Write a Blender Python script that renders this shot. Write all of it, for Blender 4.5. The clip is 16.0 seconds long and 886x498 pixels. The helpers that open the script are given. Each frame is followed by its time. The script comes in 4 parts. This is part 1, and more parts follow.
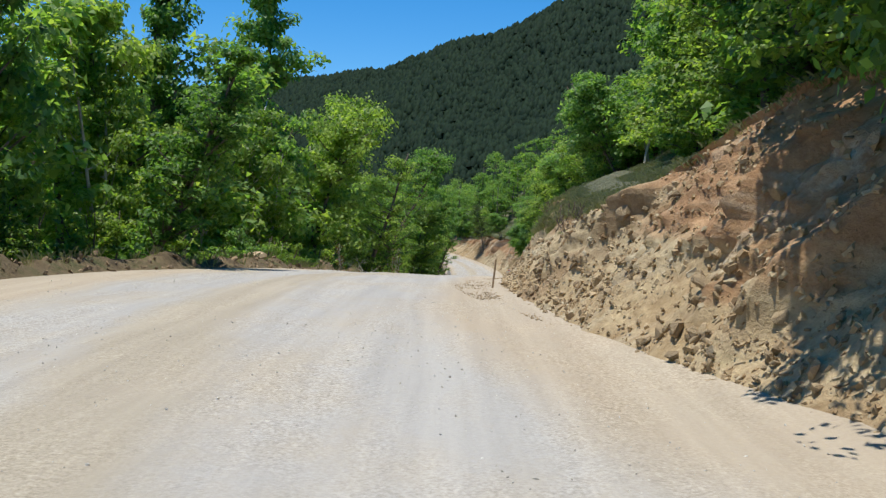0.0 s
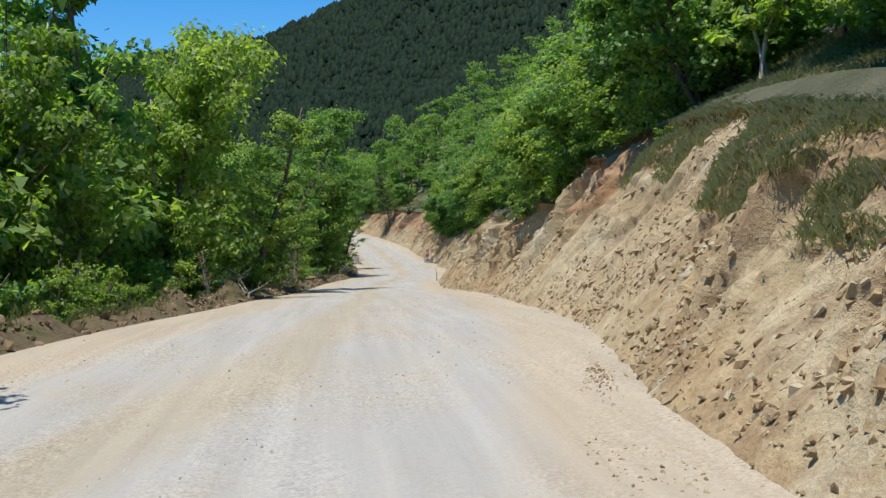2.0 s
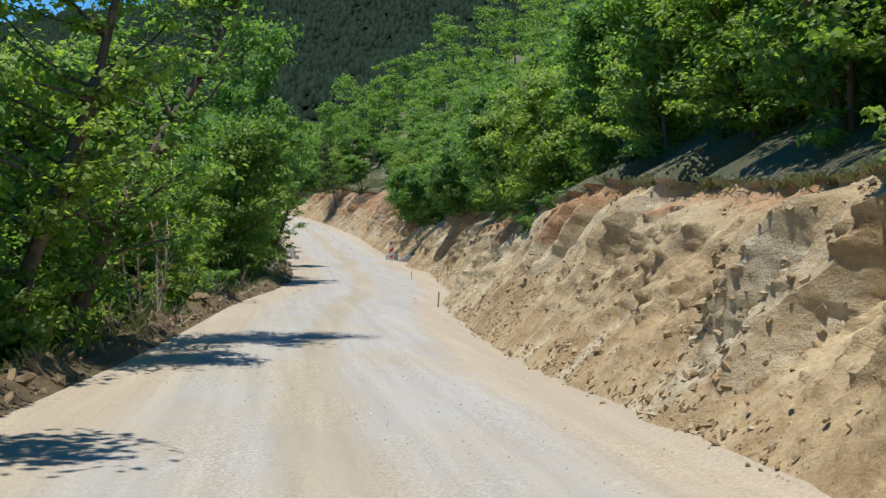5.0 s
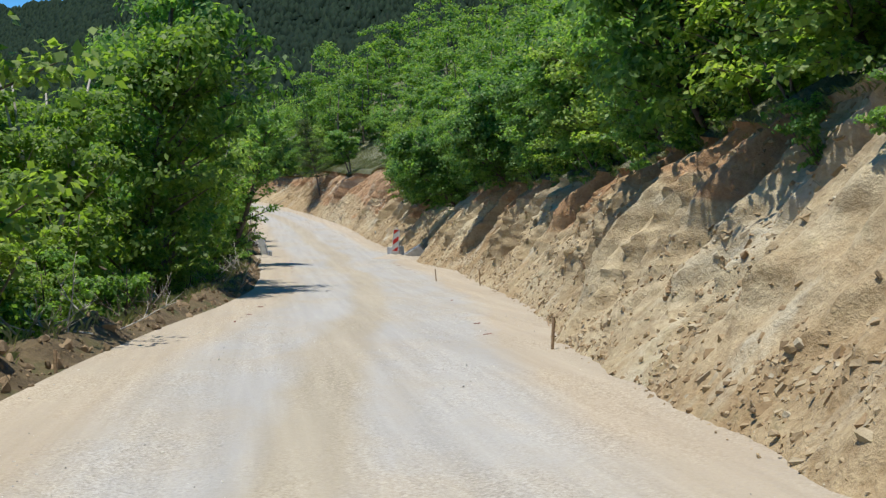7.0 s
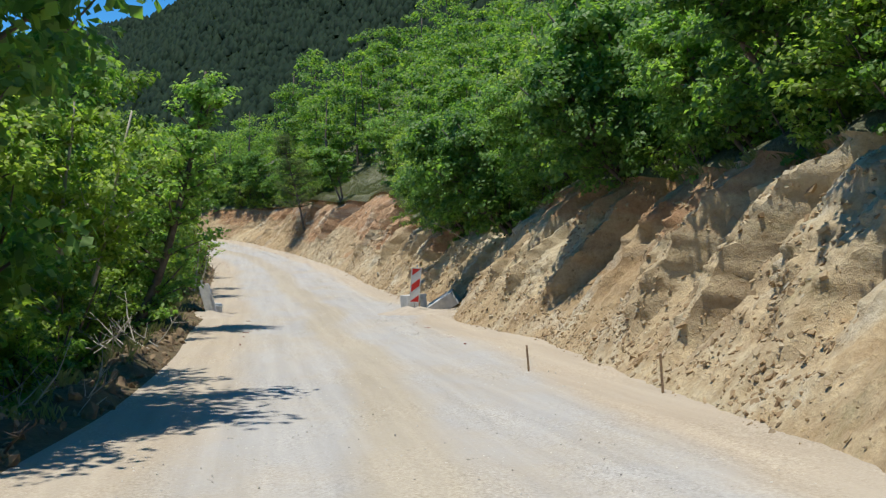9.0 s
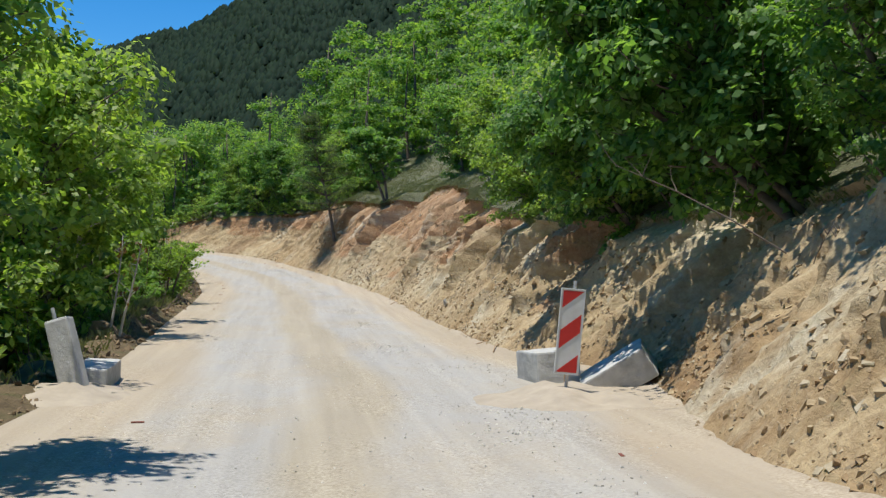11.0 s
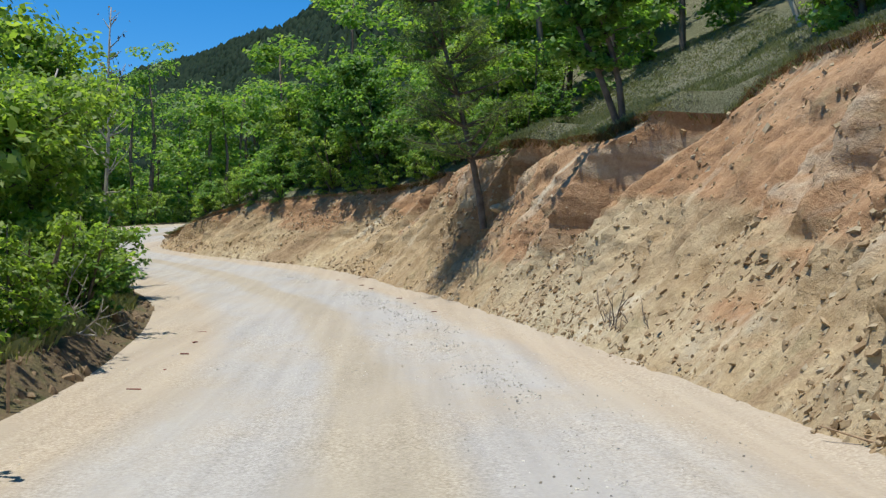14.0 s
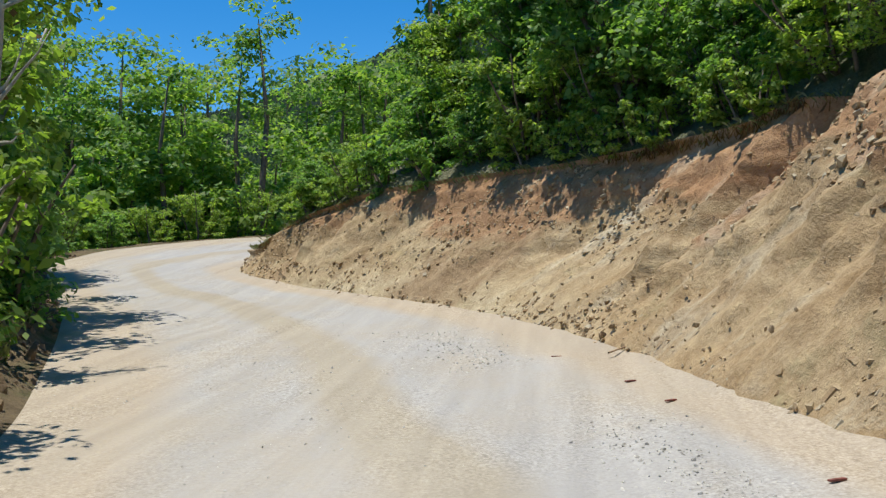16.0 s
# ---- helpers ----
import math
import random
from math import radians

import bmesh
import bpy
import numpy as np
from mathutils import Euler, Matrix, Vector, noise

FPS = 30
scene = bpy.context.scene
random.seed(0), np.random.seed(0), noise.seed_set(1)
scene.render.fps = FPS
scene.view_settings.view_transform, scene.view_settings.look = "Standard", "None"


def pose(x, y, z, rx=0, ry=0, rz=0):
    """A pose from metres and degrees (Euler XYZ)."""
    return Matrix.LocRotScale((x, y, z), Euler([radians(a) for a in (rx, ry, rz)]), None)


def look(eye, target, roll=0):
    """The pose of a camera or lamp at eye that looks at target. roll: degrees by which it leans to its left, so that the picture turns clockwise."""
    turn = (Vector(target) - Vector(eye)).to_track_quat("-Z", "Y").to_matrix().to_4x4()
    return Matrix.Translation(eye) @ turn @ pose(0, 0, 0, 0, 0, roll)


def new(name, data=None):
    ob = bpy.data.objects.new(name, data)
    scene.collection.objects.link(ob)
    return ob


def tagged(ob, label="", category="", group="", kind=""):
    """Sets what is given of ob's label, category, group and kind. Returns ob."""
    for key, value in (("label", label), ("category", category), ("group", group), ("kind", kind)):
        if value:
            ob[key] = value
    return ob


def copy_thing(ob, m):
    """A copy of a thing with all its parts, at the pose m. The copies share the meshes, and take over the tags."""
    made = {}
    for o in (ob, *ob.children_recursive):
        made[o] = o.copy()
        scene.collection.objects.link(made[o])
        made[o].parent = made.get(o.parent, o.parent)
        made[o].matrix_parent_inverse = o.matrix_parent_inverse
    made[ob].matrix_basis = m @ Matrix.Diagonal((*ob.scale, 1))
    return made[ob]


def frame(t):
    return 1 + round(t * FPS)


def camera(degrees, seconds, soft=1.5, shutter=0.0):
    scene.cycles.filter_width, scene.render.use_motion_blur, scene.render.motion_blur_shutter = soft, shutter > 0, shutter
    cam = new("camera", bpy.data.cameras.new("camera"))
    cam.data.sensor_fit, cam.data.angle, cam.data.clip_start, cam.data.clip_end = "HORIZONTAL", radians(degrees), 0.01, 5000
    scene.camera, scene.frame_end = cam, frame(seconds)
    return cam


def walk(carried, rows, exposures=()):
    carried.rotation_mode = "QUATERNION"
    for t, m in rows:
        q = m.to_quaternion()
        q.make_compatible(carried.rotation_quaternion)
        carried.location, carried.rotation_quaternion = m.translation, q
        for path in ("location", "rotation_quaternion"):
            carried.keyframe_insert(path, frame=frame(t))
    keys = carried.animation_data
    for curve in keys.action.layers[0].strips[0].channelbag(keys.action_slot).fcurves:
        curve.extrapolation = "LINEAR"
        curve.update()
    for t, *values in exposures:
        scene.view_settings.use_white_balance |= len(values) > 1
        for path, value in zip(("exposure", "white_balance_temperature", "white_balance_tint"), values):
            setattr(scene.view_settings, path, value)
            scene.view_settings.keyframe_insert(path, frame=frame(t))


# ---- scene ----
cam = camera(46.0, 16.0, soft=1.35, shutter=0.0)
ROWS = [  # seconds, eye x y z, yaw to the left, pitch up, lean to the left
    (0.0, 0.000, -0.000, 1.500, 0.029, -0.101, 2.104),
    (0.5, -0.245, 3.654, 1.730, -2.642, -0.026, 1.329),
    (1.0, -0.497, 7.741, 1.924, -4.048, 0.037, -0.120),
    (1.5, -0.713, 11.880, 2.056, -4.960, -1.459, -1.034),
    (2.0, -0.892, 16.312, 2.187, -5.743, -1.739, -1.498),
    (2.5, -1.015, 20.511, 2.261, -6.161, -1.632, -0.711),
    (3.0, -1.024, 24.787, 2.262, -6.292, -1.417, -0.400),
    (3.5, -0.983, 28.889, 2.251, -6.743, -1.178, -0.209),
    (6.0, 0.104, 49.244, 1.262, -10.189, -3.110, 0.926),
    (6.5, 0.297, 53.180, 1.023, -10.020, -2.997, 0.373),
    (7.0, 0.499, 57.205, 0.821, -10.020, -2.681, -0.378),
    (7.5, 0.776, 61.268, 0.651, -10.035, -2.434, -0.738),
    (8.0, 1.126, 65.594, 0.522, -10.389, -1.703, -1.331),
    (10.5, 3.032, 87.284, -0.229, -9.945, 1.028, -0.052),
    (11.0, 3.348, 91.884, -0.295, -8.306, 1.348, -0.093),
    (11.5, 3.542, 96.313, -0.312, -6.312, 1.567, -0.284),
    (12.0, 3.643, 101.046, -0.359, -5.717, 1.745, -0.535),
    (12.5, 3.678, 105.815, -0.323, -4.912, 1.826, -0.660),
    (13.0, 3.670, 110.504, -0.248, -4.177, 1.888, -0.976),
    (13.5, 3.633, 115.320, -0.215, -3.355, 2.156, -1.056),
    (14.0, 3.561, 120.012, -0.073, -2.527, 2.309, -0.627),
    (14.5, 3.375, 124.353, 0.102, -0.910, 2.832, -0.552),
    (15.0, 3.101, 128.512, 0.192, 0.125, 3.867, 0.516),
    (15.5, 2.680, 132.462, 0.445, 2.709, 3.693, -0.008),
    (16.0, 2.023, 136.149, 0.783, 6.262, 3.237, -0.414),
]


def eye_pose(x, y, z, yaw, pitch, lean):
    yaw, pitch = radians(yaw), radians(pitch)
    ahead = Vector((-math.sin(yaw) * math.cos(pitch), math.cos(yaw) * math.cos(pitch), math.sin(pitch)))
    return look((x, y, z), Vector((x, y, z)) + ahead, lean)


walk(cam, [(t, eye_pose(*r)) for t, *r in ROWS])

# ---- daylight ----
SUN_TO = Vector((-0.15, -0.11, 0.95)).normalized()
world = bpy.data.worlds.new("sky")
scene.world = world
world.use_nodes = True
wn = world.node_tree
sky = wn.nodes.new("ShaderNodeTexSky")
sky.sky_type, sky.sun_disc = "NISHITA", False
sky.sun_elevation = math.asin(SUN_TO.z)
sky.sun_rotation = math.atan2(SUN_TO.x, SUN_TO.y)
sky.altitude, sky.air_density, sky.dust_density, sky.ozone_density = 1200, 1.0, 0.0, 3.0
wn.nodes["Background"].inputs["Strength"].default_value = 0.117
deep = wn.nodes.new("ShaderNodeHueSaturation")
deep.inputs["Saturation"].default_value = 1.42
wn.links.new(sky.outputs[0], deep.inputs["Color"])
wn.links.new(deep.outputs[0], wn.nodes["Background"].inputs["Color"])
sun = new("sun", bpy.data.lights.new("sun", "SUN"))
sun.data.energy, sun.data.angle, sun.data.color = 4.0, radians(0.53), (1.0, 0.95, 0.85)
sun.rotation_euler = SUN_TO.to_track_quat("Z", "Y").to_euler()
scene.view_settings.exposure = 0.45

# ---- materials ----


def material(name, rough=0.9):
    m = bpy.data.materials.new(name)
    m.use_nodes = True
    b = m.node_tree.nodes["Principled BSDF"]
    b.inputs["Roughness"].default_value = rough
    b.inputs["Specular IOR Level"].default_value = 0.25
    return m, m.node_tree, b


def node(nt, kind, **kw):
    n = nt.nodes.new(kind)
    for k, v in kw.items():
        n.inputs[k].default_value = v
    return n


def mapped(nt, scale=(1, 1, 1), coord="Object", rot=(0, 0, 0)):
    tc = nt.nodes.new("ShaderNodeTexCoord")
    mp = nt.nodes.new("ShaderNodeMapping")
    mp.inputs["Scale"].default_value = scale
    mp.inputs["Rotation"].default_value = rot
    nt.links.new(tc.outputs[coord], mp.inputs["Vector"])
    return mp.outputs["Vector"]


def noise_tex(nt, vec, scale, detail=5.0, rough=0.6, distort=0.0):
    n = node(nt, "ShaderNodeTexNoise", Scale=scale, Detail=detail, Roughness=rough, Distortion=distort)
    if vec is not None:
        nt.links.new(vec, n.inputs["Vector"])
    return n.outputs["Fac"]


def ramp(nt, fac, stops):
    r = nt.nodes.new("ShaderNodeValToRGB")
    e = r.color_ramp.elements
    while len(e) < len(stops):
        e.new(0.5)
    for k, (p, c) in zip(e, stops):
        k.position = p
        k.color = (*c, 1) if len(c) == 3 else c
    nt.links.new(fac, r.inputs["Fac"])
    return r.outputs["Color"]


def mix(nt, fac, a, b, blend="MIX"):
    n = nt.nodes.new("ShaderNodeMix")
    n.data_type, n.blend_type = "RGBA", blend
    for s, v in ((0, fac), (6, a), (7, b)):
        if hasattr(v, "links"):
            nt.links.new(v, n.inputs[s])
        else:
            n.inputs[s].default_value = v if s == 0 else (*v, 1)
    return n.outputs[2]


def math_node(nt, op, a, b=0.0, c=0.0):
    n = nt.nodes.new("ShaderNodeMath")
    n.operation = op
    for s, v in enumerate((a, b, c)):
        if hasattr(v, "links"):
            nt.links.new(v, n.inputs[s])
        else:
            n.inputs[s].default_value = v
    return n.outputs[0]


def bump(nt, b, height, strength=0.5, distance=0.05):
    n = node(nt, "ShaderNodeBump", Strength=strength, Distance=distance)
    nt.links.new(height, n.inputs["Height"])
    nt.links.new(n.outputs["Normal"], b.inputs["Normal"])


def colour(nt, b, c):
    if hasattr(c, "links"):
        nt.links.new(c, b.inputs["Base Color"])
    else:
        b.inputs["Base Color"].default_value = (*c, 1)


def plain(name, c, rough=0.8, spread=0.25, scale=8.0, relief=0.3):
    m, nt, b = material(name, rough)
    f = noise_tex(nt, mapped(nt), scale)
    dark = tuple(v * (1 - spread) for v in c)
    light = tuple(min(1, v * (1 + spread)) for v in c)
    colour(nt, b, ramp(nt, f, [(0.3, dark), (0.7, light)]))
    bump(nt, b, noise_tex(nt, mapped(nt), scale * 6), relief, 0.02)
    return m


def road_material():
    m, nt, b = material("gravel_road", 0.95)
    uv = nt.nodes.new("ShaderNodeUVMap")
    sep = nt.nodes.new("ShaderNodeSeparateXYZ")
    nt.links.new(uv.outputs[0], sep.inputs[0])
    across = sep.outputs["X"]
    obj = mapped(nt)
    wob = noise_tex(nt, mapped(nt, (0.35, 0.12, 1)), 1.0, 4)
    lat = math_node(nt, "ADD", across, math_node(nt, "MULTIPLY", math_node(nt, "SUBTRACT", wob, 0.5), 0.16))
    sand, stone, track = (0.375, 0.322, 0.255), (0.352, 0.346, 0.335), (0.335, 0.302, 0.245)
    bands = ramp(nt, lat, [(0.0, sand), (0.15, sand), (0.24, stone), (0.40, stone), (0.45, track), (0.53, track), (0.58, stone), (0.80, stone), (0.88, sand), (1.0, sand)])
    patch = noise_tex(nt, mapped(nt, (0.5, 0.25, 1)), 1.3, 6, 0.65)
    c = mix(nt, ramp(nt, patch, [(0.42, (0, 0, 0)), (0.68, (0.75, 0.75, 0.75))]), bands, (0.365, 0.325, 0.265))
    grit = noise_tex(nt, obj, 38.0, 3, 0.7)
    rough_part = ramp(nt, noise_tex(nt, mapped(nt, (0.9, 0.3, 1)), 1.1, 5, 0.6), [(0.42, (0.12, 0.12, 0.12)), (0.62, (0.75, 0.75, 0.75))])
    c = mix(nt, rough_part, c, ramp(nt, grit, [(0.32, (0.2, 0.19, 0.18)), (0.5, (0.52, 0.51, 0.49)), (0.68, (0.82, 0.81, 0.79))]), "SOFT_LIGHT")
    speck = node(nt, "ShaderNodeTexVoronoi", Scale=30.0)
    nt.links.new(obj, speck.inputs["Vector"])
    c = mix(nt, math_node(nt, "MULTIPLY", rough_part, 0.45), c, ramp(nt, speck.outputs["Color"], [(0.1, (0.22, 0.22, 0.22)), (0.5, (0.5, 0.5, 0.5)), (0.9, (0.75, 0.75, 0.75))]), "SOFT_LIGHT")
    streak = noise_tex(nt, mapped(nt, (2.4, 0.09, 1)), 1.6, 5, 0.6)
    c = mix(nt, 0.35, c, ramp(nt, streak, [(0.35, (0.32, 0.3, 0.27)), (0.65, (0.66, 0.63, 0.58))]), "SOFT_LIGHT")
    colour(nt, b, c)
    h = math_node(nt, "ADD", math_node(nt, "MULTIPLY", grit, 0.35), noise_tex(nt, obj, 9.0, 6, 0.7))
    bump(nt, b, h, 0.32, 0.04)
    return m


def bank_material():
    m, nt, b = material("cut_earth", 0.95)
    uv = nt.nodes.new("ShaderNodeUVMap")
    sep = nt.nodes.new("ShaderNodeSeparateXYZ")
    nt.links.new(uv.outputs[0], sep.inputs[0])
    up = sep.outputs["X"]

    def on_face(sx, sy):
        mp = nt.nodes.new("ShaderNodeMapping")
        mp.inputs["Scale"].default_value = (sx, sy, 1)
        mp.inputs["Rotation"].default_value = (0, 0, 0.35)
        nt.links.new(uv.outputs[0], mp.inputs["Vector"])
        return mp.outputs["Vector"]

    big = noise_tex(nt, on_face(1.2, 0.28), 1.0, 5, 0.6, 0.6)
    c = ramp(nt, big, [(0.26, (0.235, 0.15, 0.078)), (0.38, (0.34, 0.245, 0.138)), (0.50, (0.41, 0.32, 0.197)), (0.62, (0.43, 0.36, 0.24)), (0.76, (0.385, 0.342, 0.242))])
    red = math_node(nt, "ADD", math_node(nt, "MULTIPLY", up, 0.45), math_node(nt, "MULTIPLY", noise_tex(nt, on_face(0.9, 0.4), 1.1, 5, 0.65), 1.25))
    iron = node(nt, "ShaderNodeMapRange", **{"From Min": 39.0, "From Max": 43.0, "To Min": 0.0, "To Max": 0.13})
    nt.links.new(sep.outputs["Y"], iron.inputs["Value"])
    red = math_node(nt, "ADD", red, iron.outputs["Result"])
    # Near the start: redder soil, with the tree shade there put into the colour.
    near_red_shade = node(nt, "ShaderNodeMapRange", **{"From Min": 8.0, "From Max": 3.4, "To Min": 0.0, "To Max": 0.22})
    nt.links.new(sep.outputs["Y"], near_red_shade.inputs["Value"])
    red = math_node(nt, "ADD", red, near_red_shade.outputs["Result"])
    c = mix(nt, ramp(nt, red, [(0.94, (0, 0, 0)), (1.18, (0.7, 0.7, 0.7))]), c, (0.33, 0.175, 0.09))
    streak = noise_tex(nt, on_face(0.8, 4.2), 1.0, 4, 0.6, 0.4)
    c = mix(nt, 0.4, c, ramp(nt, streak, [(0.32, (0.24, 0.21, 0.18)), (0.5, (0.5, 0.5, 0.5)), (0.68, (0.74, 0.73, 0.7))]), "SOFT_LIGHT")
    pale = noise_tex(nt, on_face(0.9, 1.3), 1.4, 5, 0.65, 0.8)
    c = mix(nt, ramp(nt, pale, [(0.55, (0, 0, 0)), (0.66, (0.7, 0.7, 0.7))]), c, (0.50, 0.455, 0.35))
    c = mix(nt, ramp(nt, pale, [(0.34, (0.7, 0.7, 0.7)), (0.43, (0, 0, 0))]), c, (0.245, 0.163, 0.094))
    moss = noise_tex(nt, on_face(2.2, 1.7), 1.5, 6, 0.7, 0.5)
    c = mix(nt, ramp(nt, moss, [(0.58, (0, 0, 0)), (0.72, (0.6, 0.6, 0.6))]), c, (0.23, 0.215, 0.115))
    obj = mapped(nt)
    lump = noise_tex(nt, obj, 3.6, 6, 0.7)
    c = mix(nt, 0.7, c, ramp(nt, lump, [(0.3, (0.24, 0.22, 0.2)), (0.5, (0.5, 0.5, 0.5)), (0.7, (0.74, 0.73, 0.7))]), "SOFT_LIGHT")
    fine = noise_tex(nt, obj, 17.0, 5, 0.75)
    c = mix(nt, 0.42, c, ramp(nt, fine, [(0.33, (0.22, 0.2, 0.18)), (0.5, (0.5, 0.5, 0.5)), (0.68, (0.8, 0.78, 0.74))]), "SOFT_LIGHT")
    colour(nt, b, c)
    h = math_node(nt, "ADD", math_node(nt, "MULTIPLY", fine, 0.4), lump)
    bump(nt, b, h, 0.7, 0.085)
    return m


def soil_material():
    m, nt, b = material("forest_soil", 0.95)
    obj = mapped(nt)
    f = noise_tex(nt, obj, 1.2, 6, 0.65)
    c = ramp(nt, f, [(0.3, (0.075, 0.055, 0.032)), (0.5, (0.16, 0.12, 0.07)), (0.7, (0.07, 0.085, 0.03))])
    g = noise_tex(nt, obj, 14.0, 5, 0.7)
    c = mix(nt, 0.6, c, ramp(nt, g, [(0.3, (0.25, 0.25, 0.25)), (0.7, (0.75, 0.75, 0.75))]), "SOFT_LIGHT")
    colour(nt, b, c)
    bump(nt, b, g, 0.8, 0.1)
    return m


def leaf_material(name, dark, mid, light, shine=0.35):
    m, nt, b = material(name, 0.5)
    info = nt.nodes.new("ShaderNodeObjectInfo")
    geo = nt.nodes.new("ShaderNodeNewGeometry")
    f = math_node(nt, "ADD", math_node(nt, "MULTIPLY", geo.outputs["Random Per Island"], 0.6), math_node(nt, "MULTIPLY", info.outputs["Random"], 0.4))
    c = ramp(nt, f, [(0.12, dark), (0.5, mid), (0.88, light)])
    colour(nt, b, c)
    b.inputs["Specular IOR Level"].default_value = shine
    tr = nt.nodes.new("ShaderNodeBsdfTranslucent")
    nt.links.new(mix(nt, 1.0, c, (1.3, 1.4, 0.45), "MULTIPLY"), tr.inputs["Color"])
    ms = nt.nodes.new("ShaderNodeMixShader")
    ms.inputs[0].default_value = 0.6
    nt.links.new(b.outputs[0], ms.inputs[1])
    nt.links.new(tr.outputs[0], ms.inputs[2])
    nt.links.new(ms.outputs[0], nt.nodes["Material Output"].inputs["Surface"])
    return m


def turf_material():
    m, nt, b = material("dry_turf", 0.95)
    obj = mapped(nt)
    f = noise_tex(nt, obj, 0.7, 6, 0.65)
    c = ramp(nt, f, [(0.3, (0.105, 0.12, 0.066)), (0.5, (0.16, 0.166, 0.102)), (0.72, (0.225, 0.212, 0.143))])
    g = noise_tex(nt, mapped(nt, (1, 1, 0.35)), 22.0, 5, 0.75)
    c = mix(nt, 0.7, c, ramp(nt, g, [(0.3, (0.22, 0.22, 0.22)), (0.7, (0.78, 0.78, 0.78))]), "SOFT_LIGHT")
    colour(nt, b, c)
    bump(nt, b, g, 0.9, 0.12)
    return m


MAT_TURF = turf_material()
MAT_ROAD = road_material()
MAT_BANK = bank_material()
MAT_SOIL = soil_material()
MAT_LEAF = leaf_material("leaf_green", (0.08, 0.165, 0.052), (0.16, 0.29, 0.09), (0.285, 0.425, 0.15))
MAT_LEAF_Y = leaf_material("leaf_yellow_green", (0.12, 0.205, 0.052), (0.225, 0.33, 0.085), (0.365, 0.465, 0.15))
MAT_PINE = leaf_material("pine_needles", (0.08, 0.12, 0.055), (0.13, 0.18, 0.08), (0.19, 0.24, 0.115))
# Bluish and flat in tone: distance haze is put into these conifer colours.
MAT_CONIFER = leaf_material("far_conifer", (0.028, 0.05, 0.037), (0.037, 0.064, 0.044), (0.048, 0.08, 0.05), 0.03)
MAT_DRYLEAF = leaf_material("dry_leaves", (0.10, 0.06, 0.03), (0.17, 0.10, 0.05), (0.25, 0.16, 0.08))
MAT_GRASSBLADE = leaf_material("dry_grass", (0.15, 0.168, 0.097), (0.22, 0.232, 0.146), (0.29, 0.287, 0.195))
MAT_BARK = plain("bark", (0.13, 0.105, 0.085), 0.9, 0.4, 6)
MAT_PALEBARK = plain("pale_bark", (0.40, 0.37, 0.31), 0.85, 0.35, 6)

# ---- plan: road line, edges and cut height along y ----
ROAD_Z = [(-60, -2.6), (-20, -1.1), (-5, -0.25), (0, 0.05), (5, 0.34), (10, 0.54), (15, 0.69), (20, 0.79), (25, 0.81), (30, 0.73), (35, 0.5), (45, 0.02), (55, -0.51), (60, -0.74),
          (70, -1.08), (80, -1.43), (90, -1.71), (100, -1.79), (110, -1.71), (120, -1.52), (130, -1.15), (135, -0.82), (140, -0.42), (146, 0.08), (152, 0.68), (158, 1.4), (165, 2.35), (172, 3.3), (180, 4.1), (190, 4.7), (230, 5.5), (300, 6.0)]
EDGE_L = [(-60, -3.2), (-10, -5.6), (5, -7.0), (17, -7.1), (21, -6.5), (25, -5.2), (30, -4.6), (35, -4.2), (40, -3.75), (47, -3.35), (52, -3.0), (58, -2.5), (65, -2.0), (70, -1.65), (75, -1.1), (80, -0.35),
          (86, 0.3), (94, 0.55), (100, 0.45), (106, 0.7), (113, 0.45), (120, 0.2), (126, 0.15), (132, 0.05), (137, -0.5), (141, -1.25), (144, -2.2), (146, -3.1), (149, -4.4), (152, -5.8), (157, -8.5), (162, -11.3), (167, -12.0), (172, -10), (178, -5), (190, 9), (300, 100)]
EDGE_R = [(-60, 4.5), (-8, 4.6), (0, 3.9), (6, 3.0), (9, 2.1), (12, 1.6), (16, 1.25), (20, 1.15), (24, 1.4), (27, 1.9), (30, 2.3), (36, 2.6), (41, 2.95), (46, 3.2), (55, 3.15), (60, 3.4), (66, 3.95), (70, 4.3),
          (74, 5.2), (78, 5.9), (84, 6.5), (90, 7.1), (94, 7.5), (97, 7.2), (100, 6.9), (102.5, 7.5), (104, 7.95), (106.2, 8.2), (108.5, 7.5), (111, 7.1), (114, 7.05), (120, 6.9), (126, 6.9), (130, 6.7), (133, 6.3), (136, 5.8), (140, 5.0), (142, 4.6), (144, 3.95), (146, 3.35),
          (148, 2.7), (150, 2.0), (152, 0.9), (153.7, -0.5), (155.2, -2.1), (157, -3.6), (159, -5.0), (160.6, -5.8), (162, -5.7), (164, -4.6), (168, -0.6), (171, 3), (175, 8), (185, 20), (300, 125)]
CUT_H = [(-60, 4.0), (4, 2.0), (8.5, 2.3), (10.3, 2.9), (11.6, 3.05), (12.8, 2.4), (14.0, 1.7), (15.5, 1.5), (18, 1.6), (20.5, 1.75), (24, 2.1), (28, 2.6), (31, 2.9), (36, 3.3), (39, 3.4), (41, 2.8), (46, 2.2), (52, 2.4), (60, 3.0), (66, 2.8), (75, 2.7), (84, 2.9), (93, 3.1), (99, 3.3),
         (102, 2.4), (107, 2.3), (114, 2.4), (120, 2.9), (126, 3.35), (130, 3.95), (133, 4.25), (135.5, 3.9), (138, 3.3), (146, 3.3), (149, 2.8), (152, 2.3), (155.5, 2.0), (158, 1.5), (159.6, 0.5), (163, 0.3), (166, 0.4), (176, 0.8), (300, 1.0)]


